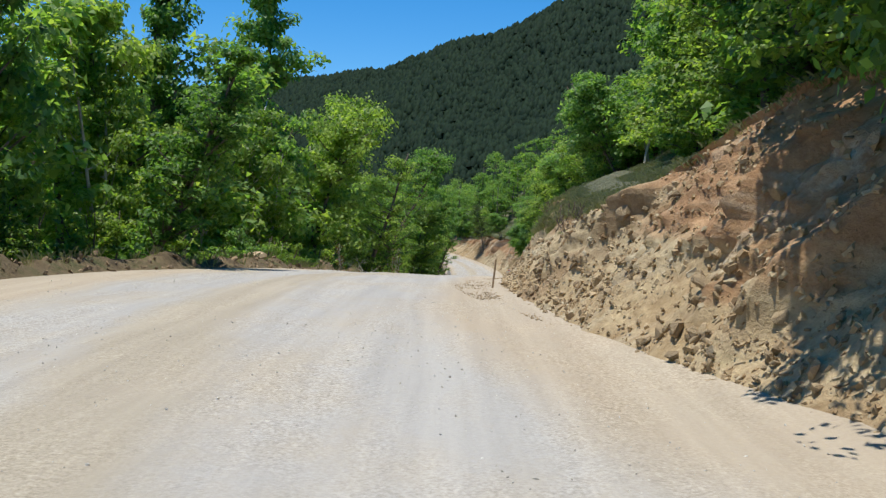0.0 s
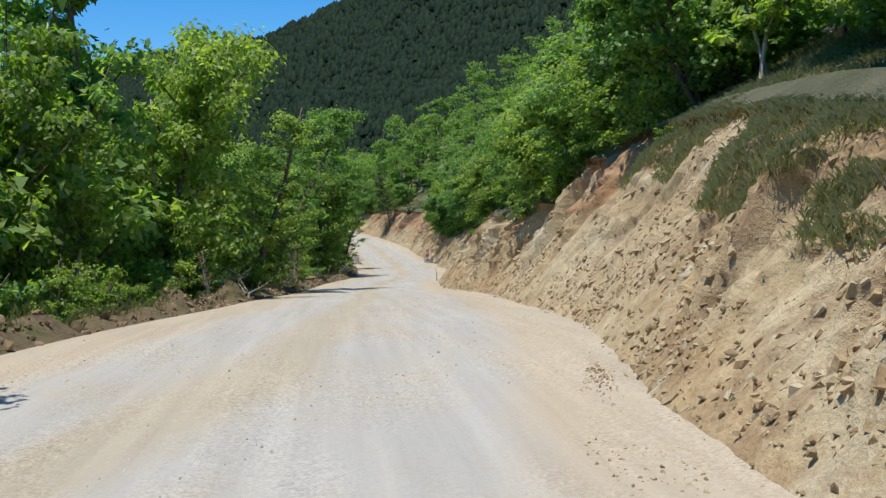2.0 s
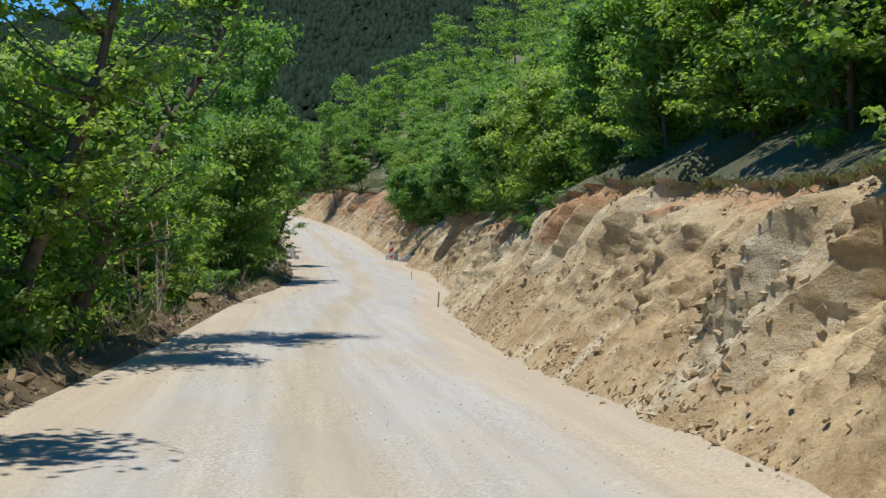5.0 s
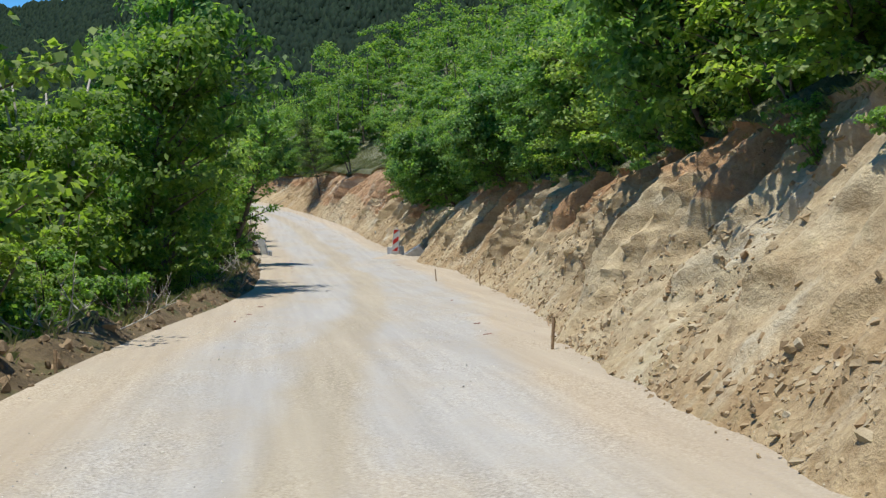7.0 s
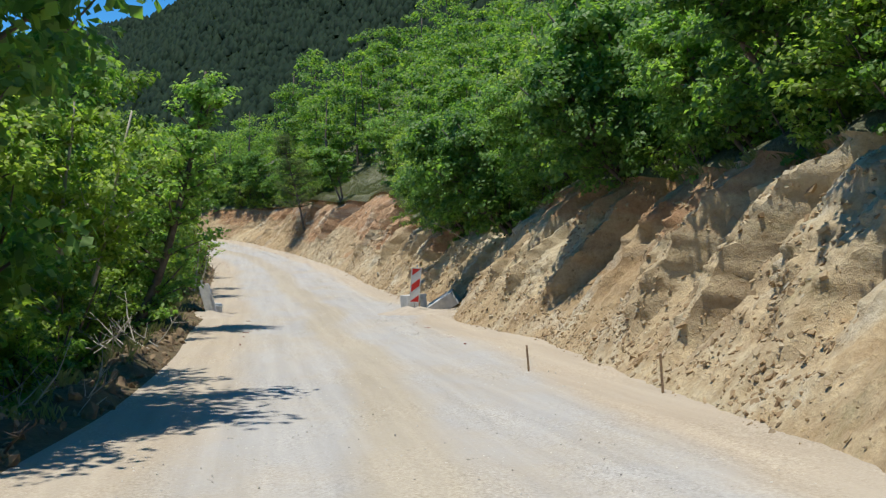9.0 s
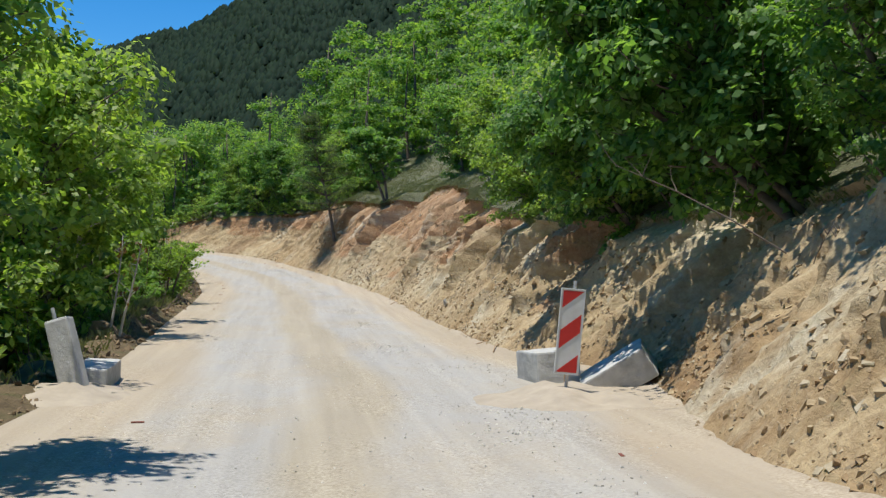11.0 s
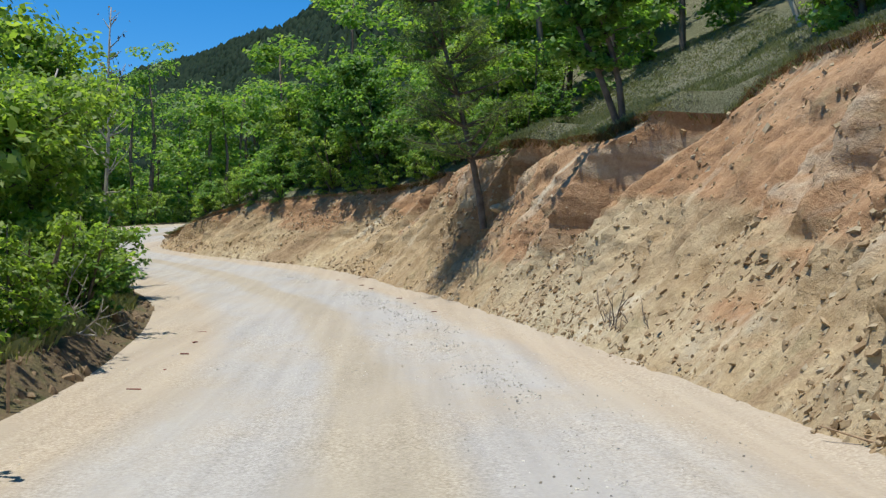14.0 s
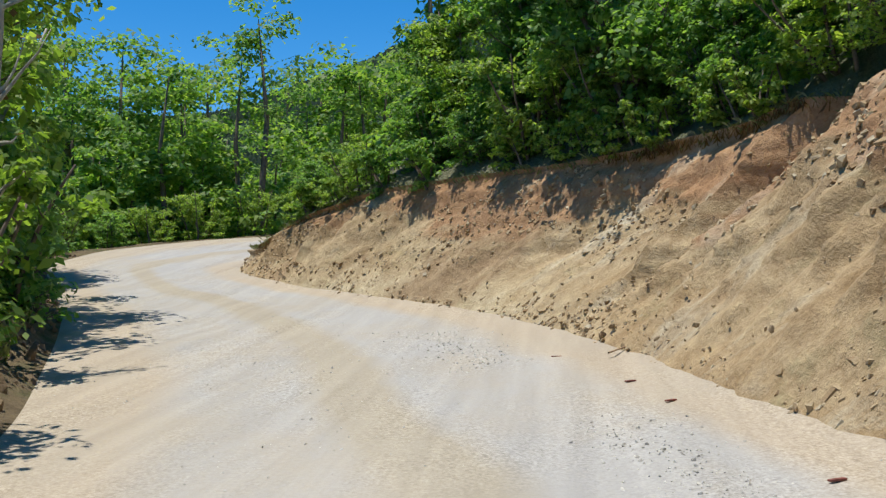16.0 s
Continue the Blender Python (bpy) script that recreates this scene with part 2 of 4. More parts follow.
def smooth_table(table, step=0.25, soft=1.2):
    ys = np.arange(-60, 300.01, step)
    v = np.interp(ys, [a for a, _ in table], [b for _, b in table])
    k = np.exp(-(np.arange(-16, 17) * step / soft) ** 2)
    k /= k.sum()
    pad = np.pad(v, 16, mode="edge")
    return ys, np.convolve(pad, k, mode="valid")


T_Z, T_L, T_R, T_H = smooth_table(ROAD_Z, soft=3.0), smooth_table(EDGE_L), smooth_table(EDGE_R), smooth_table(CUT_H)
road_z = lambda y: float(np.interp(y, *T_Z))
edge_l = lambda y: float(np.interp(y, *T_L))
edge_r = lambda y: float(np.interp(y, *T_R))
cut_h = lambda y: float(np.interp(y, *T_H))
# Deep rills in the face: along, width, depth.
GULLIES = [(41.0, 0.8, 0.6), (45.3, 0.9, 0.65), (49.8, 0.8, 0.55), (56.5, 0.8, 0.4), (60.3, 0.7, 0.38), (62.2, 0.6, 0.25), (64.0, 0.9, 0.25), (67.0, 0.6, 0.3), (68.7, 0.5, 0.3), (70.2, 0.7, 0.35), (72.0, 0.6, 0.3), (73.6, 0.9, 0.45), (75.1, 0.5, 0.28), (76.5, 0.7, 0.35), (78.9, 0.6, 0.33), (81.0, 0.8, 0.42), (83.6, 0.6, 0.3), (86.2, 0.6, 0.3),
           (88.6, 0.8, 0.45), (91.6, 0.7, 0.35), (95.0, 1.0, 0.5), (98.2, 0.8, 0.4), (112.0, 0.9, 0.55), (115.5, 1.0, 0.5), (119.6, 0.9, 0.5), (122.6, 0.7, 0.35), (127.4, 1.0, 0.5), (131.5, 0.8, 0.3), (138.6, 1.6, 0.75), (143.4, 0.9, 0.5), (146.4, 0.8, 0.25), (149.6, 0.9, 0.4)]
SLOPE, HILL, DROP = 1.25, 0.52, 0.42


def fbm(x, y, z=0.0, octaves=4):
    return noise.fractal(Vector((x, y, z)), 0.9, 2.1, octaves, noise_basis="PERLIN_ORIGINAL")


# Bedding steps that run down the face: where each begins along the road, how far it stands out, and the part of the height it spans.
BEDS = []
_r, _w = random.Random(21), -62.0
while _w < 304:
    _w += _r.uniform(0.5, 1.3) if _r.random() < 0.5 else _r.uniform(1.2, 2.8)
    BEDS.append((_w, _r.uniform(0.06, 0.17) + 0.16 * _r.random() ** 2, _r.uniform(0.35, 1.0), _r.uniform(0.35, 0.7)))
BED_AT = np.array([b[0] for b in BEDS])


def bed_step(w, k):
    """How far the bedding stands out of the face: a sharp step on its near side, fading away behind it."""
    i = int(np.searchsorted(BED_AT, w, side="right")) - 1
    if i < 0 or i + 1 >= len(BEDS):
        return 0.0
    at, d, mid, span = BEDS[i]
    f = (w - at) / (BEDS[i + 1][0] - at)
    rise = min(1.0, (w - at) / 0.16)
    return d * rise * (1 - f) ** 1.3 * math.exp(-((k - mid) / span) ** 2)


def bank_point(y, k):
    """A point of the cut face: k is 0 at its toe and 1 at its top."""
    h = cut_h(y) * k
    toe = edge_r(y) + 0.12 * fbm(y * 0.9, 3.1)
    lean = y + 0.4 * h
    rib = abs(fbm(lean * 0.42, h * 0.14, 5.0, 3)) * 1.6 - 0.4
    chunk = fbm(lean * 0.9, h * 0.55, 9.0, 3)
    chip = fbm(lean * 2.5, h * 2.3, 4.0, 2)
    near, _ = noise.voronoi(Vector((lean * 2.9 + 0.4 * chip, h * 1.5, 2.0)))
    block = (near[1] - near[0]) * 0.9 - 0.3
    tiny, _ = noise.voronoi(Vector((lean * 6.5 + 0.5 * chip, h * 4.6, 7.0)))
    crag = max(0.0, min(1.0, 0.5 + 1.6 * fbm(y * 0.11, h * 0.25, 11.0, 2)))
    amp = min(1.0, 2.5 * k + 0.04) * min(1.0, 4.5 * (1.02 - k))
    dx = (rib * (0.25 + 0.25 * crag) + chunk * 0.15 + chip * 0.1 - block * 0.045 * (0.4 + crag) - max(0.0, 0.45 - tiny[0]) * 0.2 * (0.6 + crag)) * amp
    wob = 0.12 * fbm(y * 0.3, h * 1.1, 21.0, 3)
    dx -= bed_step(lean + wob, k) * (0.5 + 0.8 * crag) * amp * 1.7
    fold = (lean + wob + 0.25 * chunk) * 2.7
    dx -= bed_step(fold + 40.0 if lean < 90 else fold - 190.0, 0.6) * 0.36 * max(0.0, min(1.0, 0.35 + 2.2 * fbm(y * 0.7, h * 0.9, 27.0, 2))) * amp
    deep = min(1.0, 1.3 * k + 0.06)
    for gy, gw, gd in GULLIES:
        if abs(y - gy) < 6:
            u = (y - gy + 0.4 * h + wob) / gw
            u = u / (0.3 + 0.7 * k) if u < 0 else u
            v = min(1.0, max(0.0, u * gw / 0.17))
            dx += gd * (0.85 * math.exp(-(min(u, 0.0) / 0.9) ** 2) * (1 - v) - 0.6 * v * math.exp(-(max(u - 0.2, 0.0) / 1.2) ** 2)) * deep
    dx += (0.45 * math.exp(-((y - 150.2 + 0.4 * h) / 1.7) ** 2) - 0.6 * math.exp(-((y - 144.3 + 0.4 * h) / 2.6) ** 2)) * deep
    # the turf lip hangs a little over a hollow of roots and loose soil
    under = max(0.0, min(1.0, (k - 0.86) / 0.06)) * max(0.0, min(1.0, (1.0 - k) / 0.025))
    if 12 < y < 36:
        calm = math.exp(-((y - 23.0) / 8.5) ** 6)
        dx, under = dx * (1 - 0.45 * calm), under * (1 - calm)
    dx += under * (0.09 + 0.15 * max(0.0, fbm(y * 0.45, 1.7, 33.0, 2)))
    curve = 0.18 * math.sin(math.pi * k)
    return Vector((toe + h / SLOPE + dx + curve, y - 0.25 * dx, road_z(y) + 0.04 + h - 0.15 * dx))


def hill_z(x, y):
    """The hillside above the cut."""
    top = edge_r(y) + cut_h(y) / SLOPE
    d = x - top
    return road_z(y) + 0.04 + cut_h(y) + HILL * max(d, 0.0) - 0.22 * min(max(d, 0.0), 6.0) * math.exp(-((y - 25.0) / 9) ** 4) + 0.5 * min(1, max(d, 0) / 3) * fbm(x * 0.13, y * 0.13, 2.0)


def left_z(x, y):
    """The slope that falls away beside the road."""
    d = edge_l(y) - x
    berm = 0.28 * math.exp(-((d - 0.55) / 0.5) ** 2) * (0.6 + 1.3 * fbm(y * 0.55, 0.3, 4.0)) * (1.0 if y < 154 else 0.1)
    return road_z(y) - DROP * max(d - 0.8, 0.0) + berm * min(1, d * 3) + 0.35 * min(1, max(d, 0) / 2) * fbm(x * 0.3, y * 0.3, 7.0)


# ---- small mesh helpers ----


def link_mesh(name, verts, faces, mat, smooth=True, parent=None, uvs=None):
    me = bpy.data.meshes.new(name)
    me.from_pydata([tuple(v) for v in verts], [], faces)
    if uvs is not None:
        layer = me.uv_layers.new(name="UVMap")
        idx = np.empty(len(me.loops), dtype=np.int32)
        me.loops.foreach_get("vertex_index", idx)
        layer.data.foreach_set("uv", np.asarray(uvs, dtype=np.float32)[idx].ravel())
    if smooth:
        me.polygons.foreach_set("use_smooth", [True] * len(me.polygons))
    me.materials.append(mat)
    me.update()
    ob = new(name, me)
    if parent:
        ob.parent = parent
    return ob


def part(name, bm, mat, parent, label=""):
    me = bpy.data.meshes.new(name)
    bm.to_mesh(me)
    bm.free()
    me.materials.append(mat)
    ob = new(name, me)
    ob.parent = parent
    return tagged(ob, label)


def sheet(name, rows, mat, uvs=None, smooth=True):
    """A grid of points, row by row, as one sheet."""
    n = len(rows[0])
    verts = [p for r in rows for p in r]
    faces = [(i * n + j, i * n + j + 1, (i + 1) * n + j + 1, (i + 1) * n + j) for i in range(len(rows) - 1) for j in range(n - 1)]
    return link_mesh(name, verts, faces, mat, smooth, uvs=[u for r in uvs for u in r] if uvs else None)


def steps(a, b, s):
    return [a + i * (b - a) / round((b - a) / s) for i in range(round((b - a) / s) + 1)]


# ---- road, cut bank, slopes ----


def road_relief(x, y, k):
    """Wheel ruts and shallow lumps of the gravel, k across the road."""
    ruts = -0.03 * (math.exp(-((k - 0.34) / 0.05) ** 2) + math.exp(-((k - 0.66) / 0.05) ** 2))
    return ruts + 0.03 * fbm(x * 0.8, y * 0.5) * min(1, 24 * k * (1 - k))


YS = steps(-60, -6, 1.5)[:-1] + steps(-6, 182, 0.2)[:-1] + steps(182, 300, 2.0)
rows, uvs = [], []
for y in YS:
    l, r, z = edge_l(y), edge_r(y) + 0.12 * fbm(y * 0.9, 3.1), road_z(y)
    row, uv = [], []
    for j in range(29):
        k = j / 28
        x = l + (r - l) * k
        row.append((x, y, z + (road_relief(x, y, k) if 0 < j < 28 else 0.0) + (0.04 if j == 28 else 0)))
        uv.append((k, y * 0.2))
    rows.append(row)
    uvs.append(uv)
road = tagged(sheet("road", rows, MAT_ROAD, uvs), "pale beige compacted gravel road with faint wheel tracks", "road", kind="structure")

BY = steps(-60, -4, 1.5)[:-1] + steps(-4, 165, 0.052)[:-1] + steps(165, 300, 1.5)
rows, uvs, tops = [], [], []
jig = random.Random(31)
for y in BY:
    row = [bank_point(y - 0.4 * cut_h(y) * j / 70 + jig.uniform(-0.007, 0.007), min(1.0, max(0.0, (j + jig.uniform(-0.12, 0.12)) / 70)) if 0 < j < 70 else j / 70) for j in range(71)]
    rows.append([(row[0].x - 0.12, y, row[0].z - 0.14)] + [tuple(p) for p in row])
    uvs.append([(-0.04, y / 3.0)] + [(j / 70 * cut_h(y) / 3.0, y / 3.0) for j in range(71)])
    tops.append(row[-1])
bank = tagged(sheet("bank", rows, MAT_BANK, uvs), "raw ochre and reddish cut earth bank with broken rock", "bank", kind="structure")
bank.data.set_sharp_from_angle(angle=radians(38))

rows = []
for p in tops:
    row = [tuple(p)]
    for d in (0.25, 0.6, 1, 1.6, 2.4, 3.4, 4.6, 6, 8, 10.5, 14, 18, 24, 32, 44, 60, 85):
        x, y = p.x + d, p.y
        row.append((x, y, max(hill_z(x, y), p.z - 0.3) if d > 0.9 else p.z + HILL * d * 0.9 + 0.06 * math.sin(d * 3)))
    rows.append(row)
tagged(sheet("hillside", rows, MAT_TURF), "grassy wooded hillside above the cut bank", "hillside", kind="structure")

rows = []
for y in YS:
    rows.append([(edge_l(y) - d, y, left_z(edge_l(y) - d, y)) for d in (60, 45, 33, 24, 17, 12, 9, 7, 5.5, 4.3, 3.4, 2.7, 2.1, 1.7, 1.35, 1.05, 0.8, 0.6, 0.42, 0.27, 0.13, 0.0)])
tagged(sheet("verge", rows, MAT_SOIL), "dark leaf-littered slope falling away beside the road", "slope", kind="structure")

# The valley floor and the far ridge.
rows = [[(x, y, -26.0) for x in (-3000, -1500, -600, -200, 0, 200, 600, 1500, 3000)] for y in (-3000, -1000, -300, 0, 200, 600, 1500, 3000)]
tagged(sheet("ground", rows, MAT_TURF), "dark green valley ground far below the road", "ground", kind="structure")


def ridge_z(x, y):
    """The mountain ahead: rises away from the road and to its right."""
    crest = np.interp(x, [-700, -300, -140, -100, -60, -25, 0, 12, 30, 60, 140, 300, 600], [70, 80, 78, 78, 70, 63, 64, 66, 75, 92, 120, 150, 120])
    line = np.interp(x, [-700, -300, -110, -60, 0, 60, 300], [700, 620, 520, 430, 330, 320, 300])
    foot = line - np.interp(x, [-300, 0, 300], [260, 150, 200])
    k = (y - foot) / (line - foot)
    base = -22.0
    if k < 1:
        k = max(k, 0.0)
        z = base + (crest - base) * (k ** 1.15)
    else:
        z = crest - 0.35 * (y - line)
    return z + 3.5 * fbm(x * 0.02, y * 0.02, 1.0) * min(1, max(k, 0) * 3)


rows = []
for y in steps(110, 900, 10):
    rows.append([(x, y, float(ridge_z(x, y))) for x in steps(-700, 600, 13)])
mountain = tagged(sheet("mountain", rows, MAT_CONIFER), "dark pine-forested mountain ridge", "mountain", kind="structure")

# ---- trees ----


def tube(verts, faces, pts, radii, sides=6):
    """Adds a tapered, bent limb to a list of verts and faces."""
    start = len(verts)
    for i, p in enumerate(pts):
        d = (pts[min(i + 1, len(pts) - 1)] - pts[max(i - 1, 0)]).normalized()
        a = d.orthogonal().normalized()
        b = d.cross(a)
        for s in range(sides):
            w = 2 * math.pi * s / sides
            verts.append(p + (a * math.cos(w) + b * math.sin(w)) * radii[i])
    for i in range(len(pts) - 1):
        for s in range(sides):
            q, n = start + i * sides, (s + 1) % sides
            faces.append((q + s, q + n, q + sides + n, q + sides + s))
    faces.append(tuple(start + (len(pts) - 1) * sides + s for s in range(sides)))


def limb(rng, base, way, length, bend=0.25, n=5):
    pts, d = [base.copy()], way.normalized()
    for _ in range(n):
        d = (d + Vector((rng.uniform(-bend, bend), rng.uniform(-bend, bend), rng.uniform(-bend * 0.4, bend)))).normalized()
        pts.append(pts[-1] + d * (length / n))
    return pts


def leaves_mesh(name, nrng, centres, spreads, count, size, mat, flat=0.45, slim=0.75, diamond=False):
    """Many small pointed leaves round the clump centres, as one crown."""
    k = nrng.integers(0, len(centres), count)
    off = nrng.normal(size=(count, 3)) * np.array([1, 1, 0.36])
    r = np.linalg.norm(off, axis=1, keepdims=True)
    off = off / r * np.minimum(r, 1.9)
    p = centres[k] + off * spreads[k][:, None]
    n = nrng.normal(size=(count, 3)) * flat * 0.85 + np.array([0, 0, 0.8]) + off * 0.4
    n /= np.linalg.norm(n, axis=1, keepdims=True)
    a = np.cross(n, nrng.normal(size=(count, 3)))
    a /= np.linalg.norm(a, axis=1, keepdims=True) + 1e-9
    b = np.cross(n, a)
    s = size * nrng.uniform(0.65, 1.3, (count, 1))
    if diamond:
        v = np.stack([p - a * s * 0.6, p - b * s * slim * 0.42 - a * s * 0.05, p + a * s * 0.6 - n * s * 0.15, p + b * s * slim * 0.42 - a * s * 0.05], 1).reshape(-1, 3)
    else:
        v = np.stack([p - a * s * 0.5 + b * s * slim * 0.5, p - a * s * 0.5 - b * s * slim * 0.5, p + a * s * 0.5 - n * s * 0.12], 1).reshape(-1, 3)
    me = bpy.data.meshes.new(name)
    me.vertices.add(len(v))
    me.vertices.foreach_set("co", v.astype(np.float32).ravel())
    me.loops.add(len(v))
    me.loops.foreach_set("vertex_index", np.arange(len(v), dtype=np.int32))
    me.polygons.add(count)
    me.polygons.foreach_set("loop_start", np.arange(0, len(v), len(v) // count, dtype=np.int32))
    me.polygons.foreach_set("loop_total", np.full(count, len(v) // count, dtype=np.int32))
    me.materials.append(mat)
    me.update(calc_edges=True)
    return me


def broadleaf(seed, height, spread, leaves, size, mat, bark, label, low=0.15, stems=1, lean=(0, 0), name="tree", clumps=58):
    """A young broadleaf tree: trunk with limbs, and a crown of leaf clumps along the limbs."""
    rng, nrng = random.Random(seed), np.random.default_rng(seed)
    root = tagged(new(name), label, name)
    verts, faces, centres, radii = [], [], [], []
    for s in range(stems):
        tilt = Vector((lean[0] + rng.uniform(-0.1, 0.1) * (1 + stems), lean[1] + rng.uniform(-0.1, 0.1) * (1 + stems), 1))
        pts = limb(rng, Vector((rng.uniform(-0.1, 0.1) * stems, rng.uniform(-0.1, 0.1) * stems, -0.15)), tilt, height * 0.92, 0.10, 8)
        r0 = 0.012 * height / math.sqrt(stems) + 0.02
        tube(verts, faces, pts, [r0 * (1.15 - i / 8) + 0.008 for i in range(9)], 7)
        for c in range(clumps // stems):
            f = low + (0.97 - low) * rng.random()
            i = min(7, int(f * 8))
            base = pts[i].lerp(pts[i + 1], f * 8 - i)
            w = rng.uniform(0, 2 * math.pi)
            reach = spread * (0.35 + 0.65 * math.sin(math.pi * min(1, 0.18 + 0.86 * f)) ** 0.7) * rng.uniform(0.45, 1.08)
            way = Vector((math.cos(w), math.sin(w), rng.uniform(0.05, 0.75)))
            br = limb(rng, base, way, reach, 0.22, 4)
            tube(verts, faces, br, [r0 * 0.36 * (1.1 - j / 4) * (1.1 - f * 0.6) + 0.004 for j in range(5)], 4)
            centres += [br[-1], br[-1].lerp(br[2], rng.uniform(0.2, 0.9)), br[1]]
            radii += [rng.uniform(0.14, 0.27) * spread * 0.6, rng.uniform(0.10, 0.20) * spread * 0.6, rng.uniform(0.10, 0.18) * spread * 0.6]
    link_mesh("trunk", verts, faces, bark, parent=root)
    crown = new("crown", leaves_mesh("crown", nrng, np.array([tuple(c) for c in centres]), np.array(radii), round(leaves * 0.6), size * 1.4, mat, slim=0.9, diamond=True))
    crown.parent = root
    return root


L_A = "young broadleaf tree with dense green leaves down to the ground"
L_B = "slender multi-stemmed sapling with pale bark and green leaves"
L_Y = "broad yellow-green tree with layered sunlit foliage"
L_S = "low green bush with small leaves"
near = [broadleaf(11, 5.6, 1.6, 22500, 0.072, MAT_LEAF, MAT_BARK, L_A, 0.08), broadleaf(12, 6.3, 1.5, 22500, 0.071, MAT_LEAF, MAT_BARK, L_A, 0.1),
        broadleaf(13, 5.0, 1.4, 19500, 0.069, MAT_LEAF_Y, MAT_PALEBARK, L_B, 0.1, 3), broadleaf(14, 5.2, 1.8, 23500, 0.072, MAT_LEAF_Y, MAT_BARK, L_Y, 0.1),
        broadleaf(15, 6.0, 1.65, 22500, 0.074, MAT_LEAF, MAT_BARK, L_A, 0.06, 2)]
over = [broadleaf(16, 4.6, 1.85, 19500, 0.082, MAT_LEAF, MAT_BARK, "spreading tree with low leafy boughs over the cut bank", 0.03, 2), broadleaf(17, 5.0, 1.9, 19500, 0.082, MAT_LEAF_Y, MAT_BARK, "spreading yellow-green tree with low leafy boughs over the bank", 0.03, 2),
        broadleaf(18, 4.2, 1.7, 18000, 0.080, MAT_LEAF, MAT_BARK, "spreading tree with low leafy boughs over the cut bank", 0.03, 3)]
shrub = [broadleaf(33, 2.7, 1.25, 7500, 0.074, MAT_LEAF, MAT_BARK, "dense rounded shrub with fresh green leaves to the ground", 0.02, 4, name="shrub", clumps=48),
         broadleaf(34, 3.1, 1.2, 7500, 0.074, MAT_LEAF_Y, MAT_BARK, "upright yellow-green shrub with many thin stems", 0.02, 5, name="shrub", clumps=50)]
bush = [broadleaf(31, 1.5, 0.85, 2400, 0.085, MAT_LEAF, MAT_BARK, L_S, 0.05, 3, name="bush", clumps=24), broadleaf(32, 1.2, 0.9, 2400, 0.085, MAT_LEAF_Y, MAT_BARK, L_S, 0.05, 4, name="bush", clumps=24)]
used = set()


def plant(kinds, rng, x, y, z, scale, group, lean=0.0, tall=1.0):
    """Sets a tree of one of the kinds: the first of a kind is the built one, the rest are copies."""
    ob = rng.choice(kinds)
    m = pose(x, y, z, rng.uniform(-4, 4), lean + rng.uniform(-4, 4), rng.uniform(0, 360) if lean == 0 else rng.uniform(-40, 40))
    s = scale * rng.uniform(0.85, 1.18)
    m = m @ Matrix.Diagonal((s, s, s * tall * rng.uniform(0.9, 1.1), 1))
    if ob.name in used:
        ob = copy_thing(ob, m)
    else:
        used.add(ob.name)
        ob.matrix_basis = m
    return tagged(ob, group=group)


def grass_zone(x, y):
    """Open grass above the cut, where no trees stand."""
    d = x - edge_r(y) - cut_h(y) / SLOPE
    return (136.5 < y < 146.5 and d < 4.6) or (124 < y <= 136.5 and d < 1.3) or (13.8 < y < 33.5 and d < 2.1) or (50 < y < 66 and d < 0.9)


def woodland(name, seed, spots, size, leaves, mats, label):
    """Trees that close ranks behind the first row: trunks and leaf clumps in one mesh."""
    r = np.random.default_rng(seed)
    verts, faces, centres, spread = [], [], [], []
    for x, y, z, s in spots:
        h, w = 5.6 * s, 1.5 * s
        tube(verts, faces, [Vector((x, y, z - 0.2)), Vector((x + r.normal() * 0.2, y + r.normal() * 0.2, z + h * 0.5)), Vector((x, y, z + h * 0.9))], [0.09 * s, 0.06 * s, 0.02], 5)
        for _ in range(26):
            f = r.uniform(0.06, 1.0)
            q, k = r.uniform(0, 6.283), w * (0.35 + 0.7 * math.sin(math.pi * min(1, 0.2 + 0.78 * f))) * r.uniform(0.3, 1.0)
            centres.append((x + k * math.cos(q), y + k * math.sin(q), z + h * f))
            spread.append(r.uniform(0.2, 0.36) * s)
    me = leaves_mesh(name, r, np.array(centres), np.array(spread), leaves * len(spots), size, mats[0])
    n = len(me.polygons)
    me.materials.append(mats[1])
    me.polygons.foreach_set("material_index", (r.random(n) < 0.35).astype(np.int32))
    ob = new(name, me)
    stems = link_mesh("trunks", verts, faces, MAT_BARK, parent=ob)
    tagged(stems, kind="stuff")
    return tagged(ob, label, "woodland", kind="stuff")


rng = random.Random(5)
# beside the road, downhill
y = -9.0
while y < 166:
    x = edge_l(y) - (rng.uniform(2.8, 4.2) + (0.7 if 29 < y < 43 or 58 < y < 72 else 0) if y < 111 else rng.uniform(2.6, 3.7) + (1.0 if 121 < y < 134 else 0))
    plant(near if y < 52 else [near[2], near[3]] if 60 < y < 82 or y > 100 else [near[2], near[3], near[2], near[4]] if y < 100 else [near[2], near[3]], rng, x, y, left_z(x, y), float(np.interp(y, [0, 30, 75, 100, 112, 150], [1.2, 1.15, 1.1, 1.05, 1.35, 1.25])) * rng.uniform(0.8, 1.15), "trees beside the road", tall=1.2 if y < 58 else 1.0)
    y += rng.uniform(2.2, 3.6)
y = 2.0
while y < 165:
    x = edge_l(y) - (rng.uniform(1.7, 2.5) if y < 122 else rng.uniform(0.9, 1.6))
    if not 98 < y < 112:
        plant(bush, rng, x, y, left_z(x, y), 0.8, "bushes beside the road")
    y += rng.uniform(1.3, 2.8) if y < 120 else rng.uniform(0.7, 1.4)
y = 4.0
